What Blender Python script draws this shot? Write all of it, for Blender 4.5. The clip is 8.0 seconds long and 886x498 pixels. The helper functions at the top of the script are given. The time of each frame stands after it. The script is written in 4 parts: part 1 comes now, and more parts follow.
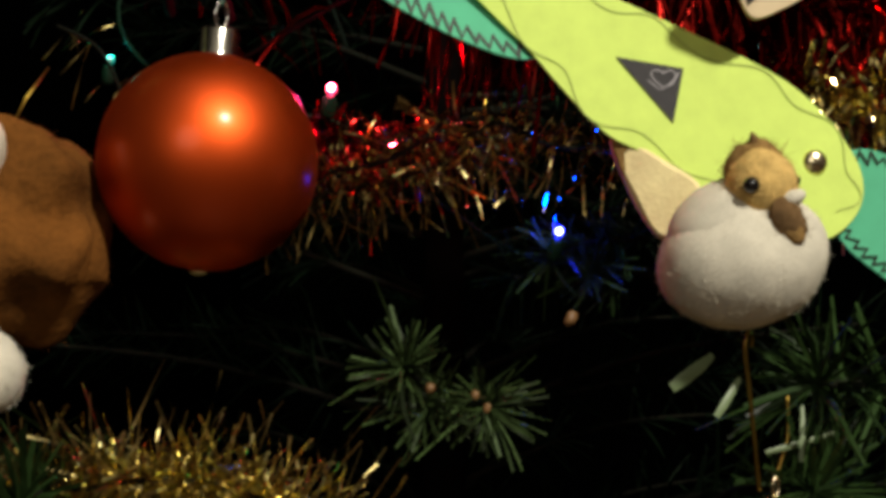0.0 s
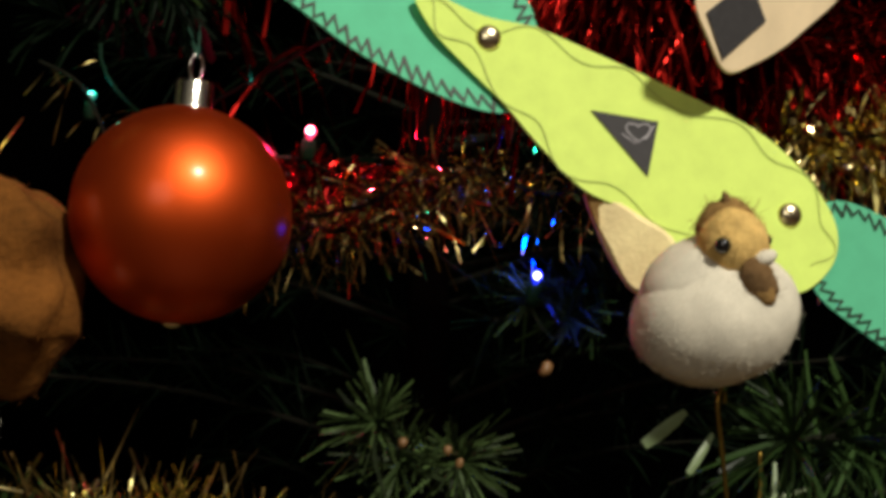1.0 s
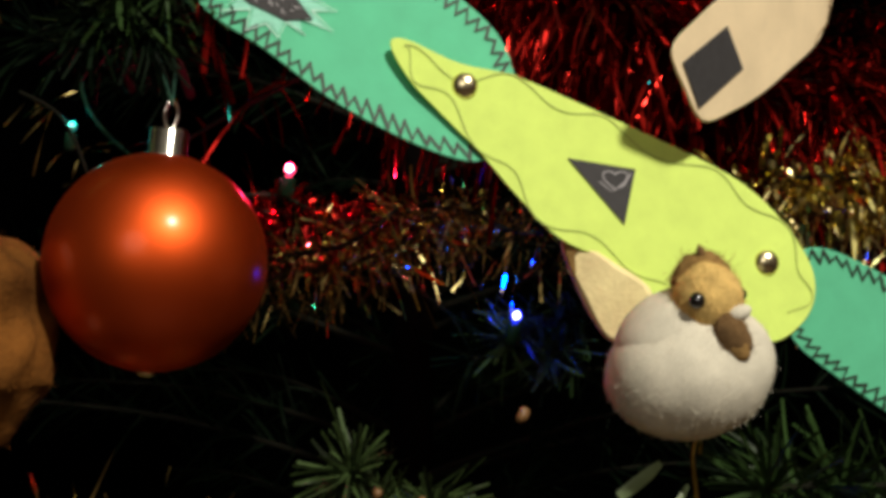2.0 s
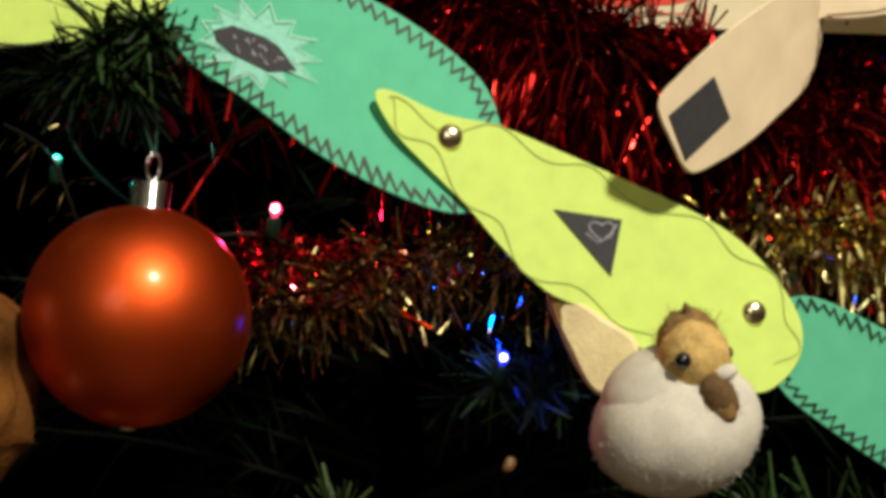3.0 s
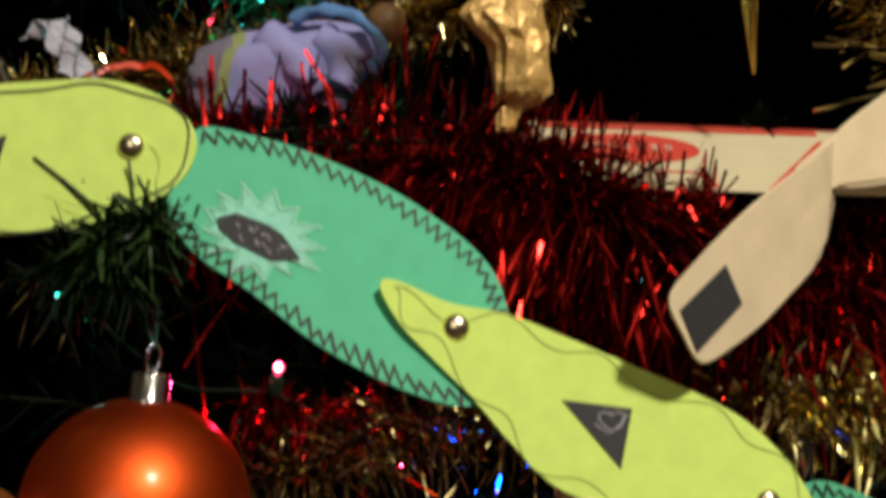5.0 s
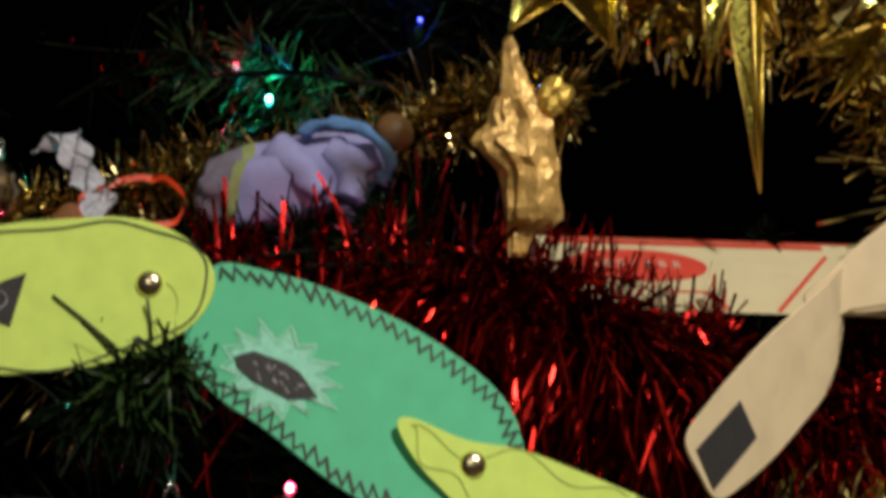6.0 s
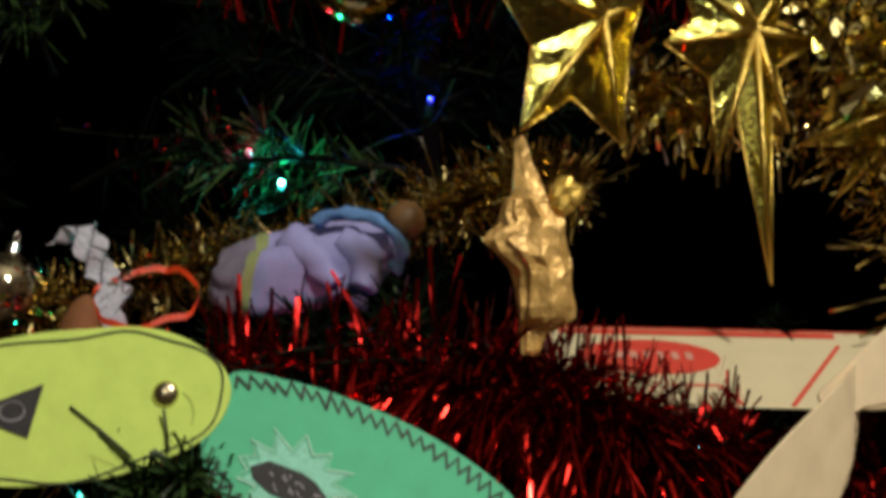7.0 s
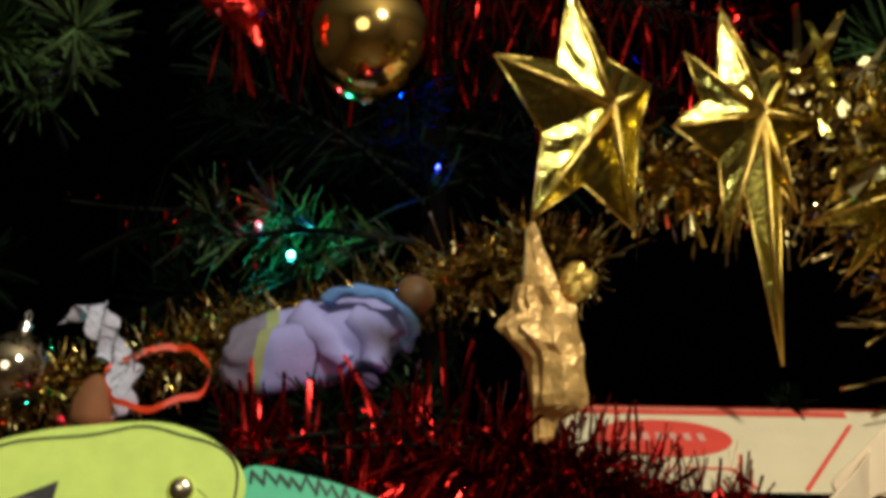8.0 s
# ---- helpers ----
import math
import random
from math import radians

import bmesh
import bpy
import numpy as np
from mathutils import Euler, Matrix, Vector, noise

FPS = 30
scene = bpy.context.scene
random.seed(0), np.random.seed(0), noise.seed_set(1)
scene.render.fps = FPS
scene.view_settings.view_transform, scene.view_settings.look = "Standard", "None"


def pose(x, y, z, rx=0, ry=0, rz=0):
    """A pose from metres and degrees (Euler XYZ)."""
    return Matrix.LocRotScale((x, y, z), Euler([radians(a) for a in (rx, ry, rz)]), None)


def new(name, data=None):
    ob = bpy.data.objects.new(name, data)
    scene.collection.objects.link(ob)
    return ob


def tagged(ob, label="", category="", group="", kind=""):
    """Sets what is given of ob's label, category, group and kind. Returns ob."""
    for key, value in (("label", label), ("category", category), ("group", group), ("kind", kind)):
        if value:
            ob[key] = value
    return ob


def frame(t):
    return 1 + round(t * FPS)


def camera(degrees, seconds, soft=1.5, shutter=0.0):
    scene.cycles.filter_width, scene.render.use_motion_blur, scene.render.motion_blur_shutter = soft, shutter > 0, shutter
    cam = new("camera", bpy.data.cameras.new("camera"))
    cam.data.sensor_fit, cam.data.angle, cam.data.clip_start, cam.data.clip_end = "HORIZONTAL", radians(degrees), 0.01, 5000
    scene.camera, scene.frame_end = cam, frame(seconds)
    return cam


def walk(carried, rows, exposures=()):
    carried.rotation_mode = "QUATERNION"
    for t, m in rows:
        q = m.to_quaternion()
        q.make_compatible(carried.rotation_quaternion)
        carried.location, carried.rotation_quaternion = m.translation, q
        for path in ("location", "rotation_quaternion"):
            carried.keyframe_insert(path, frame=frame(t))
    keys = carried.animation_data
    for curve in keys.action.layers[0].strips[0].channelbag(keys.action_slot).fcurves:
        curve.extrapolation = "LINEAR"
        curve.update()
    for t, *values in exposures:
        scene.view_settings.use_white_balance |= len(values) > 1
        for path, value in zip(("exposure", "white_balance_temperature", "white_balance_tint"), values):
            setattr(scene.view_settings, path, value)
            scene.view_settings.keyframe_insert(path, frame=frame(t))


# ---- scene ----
cam = camera(42.6, 8.0, soft=4.1, shutter=0.9)
METRES, EYE, TILT, LEAN, TURN = 0.16, 1.2, 10.0, 0.0, 0.0
ROWS = [
    (0.0, 0.0, 0.0, 0.0, 0.0, 0.0, -0.0),
    (0.5, 0.0174, 0.0008, 0.0387, -0.21, 0.38, -0.14),
    (1.0, 0.0401, 0.0013, 0.0891, -0.29, 0.42, -0.27),
    (1.5, 0.059, 0.0041, 0.1329, -0.42, 0.61, -0.38),
    (3.0, 0.0872, 0.0255, 0.2848, -1.04, 0.54, -0.38),
    (3.5, 0.0941, 0.0371, 0.3404, -1.0, 0.38, -0.36),
    (4.0, 0.1141, 0.0472, 0.3888, -0.53, 0.86, -0.38),
    (4.5, 0.109, 0.0616, 0.4757, -0.5, 1.68, -0.54),
    (6.0, 0.0375, 0.0333, 0.7272, -1.1, 5.61, -0.36),
    (6.5, 0.0332, 0.0176, 0.7867, -0.82, 6.9, -0.08),
    (7.0, 0.028, 0.0024, 0.8456, -0.57, 7.98, 0.07),
    (7.5, 0.0189, -0.0114, 0.8904, -0.42, 9.21, 0.19),
    (8.0, 0.0048, -0.027, 0.9499, -0.42, 10.04, 0.29),
]
walk(cam, [(t, pose(0, 0, EYE, TILT, LEAN, TURN) @ pose(METRES * x, METRES * y, METRES * z, 90 + pitch, roll, yaw)) for t, x, y, z, yaw, pitch, roll in ROWS],
     exposures=[(0.0, 0.22), (3.5, 0.28), (4.5, 0.15), (6.0, -0.24), (7.2, -0.26), (8.0, -0.02)])

# The tree's working frame: x across, y into the tree, z up along its face.
BASE = pose(0, 0, EYE, TILT, LEAN, TURN)
DOWN = (BASE.to_3x3().inverted() @ Vector((0, 0, -1))).normalized()
rng = np.random.default_rng(7)

# ---- light: a dark evening room with a ceiling lamp and a standing lamp behind the viewer
world = bpy.data.worlds.new("night")
scene.world = world
world.use_nodes = True
world.node_tree.nodes["Background"].inputs[0].default_value = (0.01, 0.012, 0.02, 1)
world.node_tree.nodes["Background"].inputs[1].default_value = 0.0


def lamp(name, place, watts, colour, radius):
    data = bpy.data.lights.new(name, "POINT")
    data.energy, data.color, data.shadow_soft_size = watts, colour, radius
    ob = new(name, data)
    ob.location = place
    return ob


WARM = (1.0, 0.95, 0.80)
lamp("ceiling_bulb_light", (0.60, -0.91, 2.22), 106, WARM, 0.065)
lamp("standing_lamp_light", (-0.42, -1.90, 1.70), 22, WARM, 0.45)


# ---- materials
def mat(name, col, rough=0.6, metal=0.0, var=0.25, scale=120, bump=0.15, bscale=700, island=0.0, sheen=0.0, coat=0.0, rvar=0.03, spec=0.5, coat_rough=0.15, bdist=0.001):
    m = bpy.data.materials.new(name)
    m.use_nodes = True
    n, l = m.node_tree.nodes, m.node_tree.links
    b = n["Principled BSDF"]
    b.inputs["Metallic"].default_value = metal
    b.inputs["Sheen Weight"].default_value = sheen
    b.inputs["Coat Weight"].default_value = coat
    b.inputs["Coat Roughness"].default_value = coat_rough
    b.inputs["Specular IOR Level"].default_value = spec
    tc = n.new("ShaderNodeTexCoord")
    big = n.new("ShaderNodeTexNoise")
    big.inputs["Scale"].default_value, big.inputs["Detail"].default_value = scale, 4
    fine = n.new("ShaderNodeTexNoise")
    fine.inputs["Scale"].default_value, fine.inputs["Detail"].default_value = bscale, 3
    l.new(tc.outputs["Object"], big.inputs["Vector"])
    l.new(tc.outputs["Object"], fine.inputs["Vector"])
    mix = n.new("ShaderNodeMixRGB")
    mix.inputs[1].default_value = (*[c * (1 - var) for c in col], 1)
    mix.inputs[2].default_value = (*[min(1, c * (1 + var)) for c in col], 1)
    add = n.new("ShaderNodeMath")
    add.operation = "MULTIPLY_ADD"
    l.new(fine.outputs[0], add.inputs[0])
    add.inputs[1].default_value = 0.4
    l.new(big.outputs[0], add.inputs[2])
    off = n.new("ShaderNodeMath")
    off.operation = "SUBTRACT"
    off.use_clamp = True
    l.new(add.outputs[0], off.inputs[0])
    off.inputs[1].default_value = 0.2
    l.new(off.outputs[0], mix.inputs[0])
    out = mix.outputs[0]
    if island:
        geo = n.new("ShaderNodeNewGeometry")
        mr = n.new("ShaderNodeMapRange")
        mr.inputs[3].default_value, mr.inputs[4].default_value = 1 - island, 1 + island
        l.new(geo.outputs["Random Per Island"], mr.inputs[0])
        mul = n.new("ShaderNodeVectorMath")
        mul.operation = "SCALE"
        l.new(out, mul.inputs[0])
        l.new(mr.outputs[0], mul.inputs["Scale"])
        out = mul.outputs[0]
    l.new(out, b.inputs["Base Color"])
    r = n.new("ShaderNodeMapRange")
    r.inputs[3].default_value, r.inputs[4].default_value = max(0.02, rough - rvar), min(1, rough + rvar)
    l.new(big.outputs[0], r.inputs[0])
    l.new(r.outputs[0], b.inputs["Roughness"])
    if bump:
        bp = n.new("ShaderNodeBump")
        bp.inputs["Strength"].default_value, bp.inputs["Distance"].default_value = bump, bdist
        l.new(fine.outputs[0], bp.inputs["Height"])
        l.new(bp.outputs[0], b.inputs["Normal"])
    return m


def glow(name, col, strength):
    m = bpy.data.materials.new(name)
    m.use_nodes = True
    b = m.node_tree.nodes["Principled BSDF"]
    b.inputs["Base Color"].default_value = (*col, 1)
    b.inputs["Emission Color"].default_value = (*col, 1)
    b.inputs["Emission Strength"].default_value = strength
    b.inputs["Roughness"].default_value = 0.15
    return m


LIME = mat("lime_card", (0.60, 0.76, 0.16), 0.85, var=0.13, scale=140, bump=0.12, bscale=1500)
MINT = mat("mint_card", (0.10, 0.48, 0.28), 0.85, var=0.14, scale=120, bump=0.12, bscale=1500)
MINT_PALE = mat("pale_chalk", (0.27, 0.62, 0.49), 0.9, var=0.3, scale=500)
CHALK = mat("white_chalk", (0.50, 0.74, 0.66), 0.95, var=0.3, scale=600)
CREAM = mat("cream_card", (0.80, 0.63, 0.41), 0.85, var=0.16, scale=70, bump=0.12, bscale=1300)
CHARCOAL = mat("charcoal_card", (0.035, 0.032, 0.035), 0.8, var=0.35, scale=300)
CREAM_PENCIL = mat("brown_pencil", (0.26, 0.17, 0.08), 0.8, var=0.3, scale=500)
INK = mat("black_ink", (0.012, 0.02, 0.015), 0.6, var=0.2)
PENCIL = mat("grey_pencil", (0.38, 0.47, 0.10), 0.7, var=0.3, scale=500)
SCRAWL = mat("grey_scrawl", (0.30, 0.28, 0.30), 0.8, var=0.3, scale=500)
BRASS = mat("brass", (0.74, 0.64, 0.42), 0.24, 1.0, var=0.15, bump=0.03)
GOLD = mat("gold_mirror", (0.90, 0.62, 0.18), 0.12, 1.0, var=0.1, scale=60, bump=0.02, bscale=200, rvar=0.04)
CHAMPAGNE = mat("champagne_mirror", (0.78, 0.68, 0.48), 0.08, 1.0, var=0.1, scale=60, bump=0.02, bscale=200, rvar=0.04)
BOW_FOIL = mat("old_gold_foil", (0.70, 0.46, 0.10), 0.34, 0.7, var=0.4, scale=200, bump=0.5, bscale=350, bdist=0.001)
GOLD_RIM = mat("gold_rim", (0.72, 0.50, 0.12), 0.26, 1.0, var=0.2, scale=300, bump=0.4, bscale=1500)
IVORY_FOIL = mat("ivory_foil", (0.60, 0.36, 0.11), 0.40, 0.32, var=0.65, scale=110, bump=0.9, bscale=170, bdist=0.0018)
SILVER = mat("silver_cap", (0.75, 0.73, 0.68), 0.15, 1.0, var=0.1, bump=0.04)
SATIN = mat("satin_orange", (0.64, 0.080, 0.013), 0.46, 1.0, coat=0.25, coat_rough=0.20, var=0.10, scale=40, bump=0.06, bscale=2500, rvar=0.02)
SATIN.node_tree.nodes["Principled BSDF"].inputs["Specular Tint"].default_value = (0.30, 0.10, 0.05, 1)
WIRE = mat("gold_wire", (0.36, 0.24, 0.05), 0.3, 1.0, var=0.2)
CORD = mat("green_cord", (0.015, 0.07, 0.045), 0.6, var=0.3)
FUR_WHITE = mat("white_fleece", (0.63, 0.58, 0.48), 0.95, var=0.28, scale=110, bump=0.25, bscale=1500, spec=0.1)
FUR_OCHRE = mat("ochre_felt", (0.60, 0.40, 0.14), 0.95, var=0.5, scale=230, bump=0.5, bscale=900, spec=0.1)
FUR_BROWN = mat("brown_felt", (0.14, 0.075, 0.025), 0.95, var=0.4, scale=160, bump=0.5, bscale=800)
FUR_TAN = mat("tan_felt", (0.24, 0.14, 0.05), 0.95, var=0.5, scale=170, bump=0.5, bscale=900, spec=0.1)
PLUSH = mat("brown_plush", (0.13, 0.048, 0.009), 0.95, var=0.85, scale=60, bump=0.6, bscale=500, spec=0.1)
TAIL = mat("cream_feather", (0.86, 0.66, 0.35), 0.8, var=0.30, scale=90, bump=0.3)
BEAD = mat("black_bead", (0.008, 0.007, 0.007), 0.12, var=0.1, bump=0, coat=0.5)
LILAC = mat("lilac_cloth", (0.27, 0.26, 0.52), 0.85, var=0.22, scale=70, bump=0.3)
LILAC_DARK = mat("mauve_cloth", (0.16, 0.14, 0.20), 0.85, var=0.4, scale=110, bump=0.3)
BLUE_CLOTH = mat("blue_knit", (0.10, 0.22, 0.48), 0.9, var=0.3, scale=300, bump=0.5)
WOODEN = mat("brown_wood_bead", (0.17, 0.085, 0.03), 0.5, var=0.3)
LACE = mat("white_lace", (0.44, 0.44, 0.52), 0.8, var=0.35, scale=350, bump=0.5)
RIBBON = mat("orange_ribbon", (0.66, 0.05, 0.010), 0.35, var=0.2, coat=0.3)
CLAY = mat("terracotta", (0.19, 0.07, 0.022), 0.8, var=0.3)
RED_FOIL = mat("red_foil", (0.80, 0.04, 0.03), 0.3, 1.0, var=0.3, scale=150, bump=0.5, bscale=400)
BOX_CARD = mat("white_box_card", (0.62, 0.53, 0.34), 0.7, var=0.10, scale=60, bump=0.08)
BOX_RED = mat("red_print", (0.60, 0.055, 0.035), 0.6, var=0.15)
BOX_PINK = mat("pale_pink_print", (0.58, 0.28, 0.22), 0.6, var=0.2)
NEEDLE = mat("pvc_needle", (0.018, 0.037, 0.010), 0.42, spec=0.15, var=0.35, scale=150, bump=0.1, island=0.75)
NEEDLE_OLIVE = mat("pvc_needle_olive", (0.028, 0.047, 0.014), 0.5, spec=0.2, var=0.5, scale=260, bump=0.1, island=0.8)
NEEDLE_PALE = mat("pvc_needle_pale", (0.15, 0.20, 0.10), 0.4, var=0.3, scale=150, bump=0.1, island=0.5)
# shaded copy of the needle: the tree's inner shadow is in its colour
NEEDLE_SHADED = mat("pvc_needle_shaded", (0.0022, 0.0055, 0.0022), 0.6, spec=0.04, var=0.35, scale=150, bump=0.1, island=0.5)
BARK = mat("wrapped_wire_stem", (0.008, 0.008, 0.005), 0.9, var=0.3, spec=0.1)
# trunk blackened by colour, for the shade deep inside the tree
TRUNK = mat("shade_black_trunk", (0.003, 0.002, 0.002), 1.0, var=0.4, spec=0.0)
TINSEL_RED = mat("red_tinsel", (0.25, 0.009, 0.007), 0.17, 1.0, var=0.2, bump=0.0, island=0.5)
TINSEL_RED_SATIN = mat("red_satin_tinsel", (0.30, 0.012, 0.011), 0.27, 1.0, var=0.2, bump=0.0, island=0.5)
TINSEL_GOLD = mat("gold_tinsel", (0.88, 0.70, 0.31), 0.12, 1.0, var=0.2, bump=0.0, island=0.5)
TINSEL_MIX = mat("old_gold_tinsel", (0.68, 0.54, 0.24), 0.075, 1.0, var=0.25, bump=0.0, island=0.6)
CABLE = mat("green_cable", (0.005, 0.02, 0.010), 0.6, spec=0.1, var=0.2)
PLASTER = mat("plaster", (0.08, 0.055, 0.04), 0.9, var=0.08, scale=4, bump=0.2, bscale=120)
CEIL = mat("ceiling_paint", (0.16, 0.145, 0.12), 0.9, var=0.05, scale=3, bump=0.15, bscale=100)
OAK = mat("oak_floor", (0.08, 0.045, 0.022), 0.5, var=0.35, scale=14, bump=0.2, bscale=90)
# darkness of the room behind the tree, put into the back wall's colour
ROOM_DARK = mat("room_dark_black", (0.0004, 0.0004, 0.0004), 1.0, var=0.3, scale=40, spec=0.0)
SHADE = mat("cloth_shade", (0.6, 0.5, 0.36), 0.9, var=0.1)
IRON = mat("dark_iron", (0.03, 0.03, 0.03), 0.5, 0.8, var=0.2)


# amber film of the stars: part mirror, part see-through
STAR_FOIL = mat("amber_star_film", (0.90, 0.65, 0.15), 0.10, 1.0, var=0.6, scale=420, bump=0.35, bscale=520, bdist=0.0012)
tree_nodes = STAR_FOIL.node_tree
clear = tree_nodes.nodes.new("ShaderNodeBsdfTransparent")
clear.inputs[0].default_value = (0.75, 0.60, 0.22, 1)
blend = tree_nodes.nodes.new("ShaderNodeMixShader")
blend.inputs[0].default_value = 0.57
tree_nodes.links.new(tree_nodes.nodes["Principled BSDF"].outputs[0], blend.inputs[1])
tree_nodes.links.new(clear.outputs[0], blend.inputs[2])
tree_nodes.links.new(blend.outputs[0], tree_nodes.nodes["Material Output"].inputs[0])


# ---- builders
def thing(name, centre, label, category, group="", kind=""):
    ob = new(name)
    ob.empty_display_size = 0.01
    ob.matrix_world = BASE @ Matrix.Translation(centre)
    return tagged(ob, label, category, group, kind)


def part(name, geom, material, parent, label="", smooth=True, kind=""):
    """geom: verts and faces in the tree's frame (faces may carry a material number each). material: one or a list."""
    verts, faces = geom[0], geom[1]
    root = parent
    while root.parent:
        root = root.parent
    c = BASE.inverted() @ root.matrix_basis.translation
    me = bpy.data.meshes.new(name)
    v = np.asarray(verts, float) - np.array(c)
    me.from_pydata([tuple(p) for p in v], [], [tuple(int(i) for i in f) for f in faces])
    for m in material if isinstance(material, list) else [material]:
        me.materials.append(m)
    if len(geom) > 2:
        me.polygons.foreach_set("material_index", list(geom[2]))
    me.polygons.foreach_set("use_smooth", [smooth] * len(me.polygons))
    me.update()
    ob = new(name, me)
    ob.parent = parent
    if label or kind:
        tagged(ob, label, kind=kind)
    return ob


def join(*geoms):
    vs, fs, ms, k = [], [], [], 0
    for i, g in enumerate(geoms):
        vs += [tuple(p) for p in g[0]]
        fs += [tuple(int(j) + k for j in f) for f in g[1]]
        ms += list(g[2]) if len(g) > 2 else [0] * len(g[1])
        k += len(g[0])
    return vs, fs, ms


def slot(geom, i):
    return geom[0], geom[1], [i] * len(geom[1])


def smooth_loop(pts, steps=6, closed=True):
    p = [np.array(q, float) for q in pts]
    n, out = len(p), []
    for i in range(n if closed else n - 1):
        a, b, c, d = (p[(i - 1) % n] if closed or i > 0 else p[i]), p[i], p[(i + 1) % n], (p[(i + 2) % n] if closed or i + 2 < n else p[(i + 1) % n])
        for k in range(steps):
            t = k / steps
            out.append(0.5 * (2 * b + (c - a) * t + (2 * a - 5 * b + 4 * c - d) * t * t + (3 * b - a - 3 * c + d) * t ** 3))
    if not closed:
        out.append(p[-1])
    return np.array(out)


def sheet(loop, plane, thick=0.0008, lift=0.0):
    """A flat cut-out: loop of (x, z) on the surface y = plane(x, z), with thickness and a soft edge."""
    n = len(loop)
    c = loop.mean(axis=0)
    d = c - loop
    d /= np.linalg.norm(d, axis=1)[:, None] + 1e-9
    rings = [(loop + d * thick * 0.4, -lift), (loop, -lift + thick * 0.3), (loop, -lift + thick * 0.8), (loop + d * thick * 0.4, -lift + thick)]
    verts = [(x, plane(x, z) + dy, z) for ring, dy in rings for x, z in ring]
    faces = [tuple(range(4 * n - 1, 3 * n - 1, -1))]
    inner = rings[0][0]
    for q in (1.0, 0.7, 0.4, 0.15):
        verts += [(x, plane(x, z) - lift, z) for x, z in c + (inner - c) * q]
    verts.append((c[0], plane(c[0], c[1]) - lift, c[1]))
    last = len(verts) - 1
    for a, b in ((4, 5), (5, 6), (6, 7)):
        faces += [(a * n + i, a * n + (i + 1) % n, b * n + (i + 1) % n, b * n + i) for i in range(n)]
    faces += [(7 * n + i, 7 * n + (i + 1) % n, last) for i in range(n)]
    for k in range(3):
        faces += [(k * n + i, (k + 1) * n + i, (k + 1) * n + (i + 1) % n, k * n + (i + 1) % n) for i in range(n)]
    return verts, faces


def stroke(pts, plane, width, lift=0.0004, closed=False):
    """A pen or chalk line drawn on a card, as a thin raised film."""
    p = np.array(pts, float)
    t = np.gradient(p, axis=0) if not closed else np.roll(p, -1, 0) - np.roll(p, 1, 0)
    t /= np.linalg.norm(t, axis=1)[:, None] + 1e-9
    nrm = np.stack([-t[:, 1], t[:, 0]], 1) * width / 2
    n = len(p)
    verts = [(x, plane(x, z) - lift, z) for q in (p + nrm, p - nrm) for x, z in q]
    faces = [(i, (i + 1) % n, n + (i + 1) % n, n + i) for i in range(n if closed else n - 1)]
    return verts, faces


def stitches(pts, plane, width, lift=0.0004):
    """Straight pen strokes from point to point, each overlapping the next at its corner."""
    v, f = [], []
    for a, b in zip(pts[:-1], pts[1:]):
        d = (b - a) / (np.linalg.norm(b - a) + 1e-9)
        nn, k = np.array([-d[1], d[0]]) * width * random.uniform(0.35, 0.6), len(v)
        a, b = a - d * width * 0.4, b + d * width * 0.4
        lf = lift + random.uniform(0, 0.0001)
        v += [(x, plane(x, z) - lf, z) for x, z in (a + nn, b + nn, b - nn, a - nn)]
        f.append((k, k + 1, k + 2, k + 3))
        if k:
            f.append((k - 3, k, k + 3, k - 2))
    return v, f


def inset(loop, dist):
    t = np.roll(loop, -1, 0) - np.roll(loop, 1, 0)
    t /= np.linalg.norm(t, axis=1)[:, None] + 1e-9
    nrm = np.stack([-t[:, 1], t[:, 0]], 1)
    area = np.sum(loop[:, 0] * np.roll(loop[:, 1], -1) - np.roll(loop[:, 0], -1) * loop[:, 1])
    return loop + nrm * (1 if area > 0 else -1) * (dist[:, None] if np.ndim(dist) else dist)


def resample(line, step):
    d = np.r_[0, np.cumsum(np.linalg.norm(np.diff(line, axis=0), axis=1))]
    s = np.arange(0, d[-1], step)
    return np.stack([np.interp(s, d, line[:, i]) for i in range(line.shape[1])], 1)


def tube(pts, radii, sides=8):
    p = np.array(pts, float)
    n = len(p)
    r = np.broadcast_to(radii, n)
    t = np.gradient(p, axis=0)
    verts = []
    for i in range(n):
        d = Vector(t[i]).normalized()
        u = d.orthogonal().normalized() if i == 0 else (u - d * u.dot(d)).normalized()
        w = d.cross(u)
        for k in range(sides):
            a = 2 * math.pi * k / sides
            verts.append(Vector(p[i]) + (u * math.cos(a) + w * math.sin(a)) * r[i])
    faces = [(i * sides + k, i * sides + (k + 1) % sides, (i + 1) * sides + (k + 1) % sides, (i + 1) * sides + k) for i in range(n - 1) for k in range(sides)]
    faces += [tuple(range(sides - 1, -1, -1)), tuple((n - 1) * sides + k for k in range(sides))]
    return verts, faces


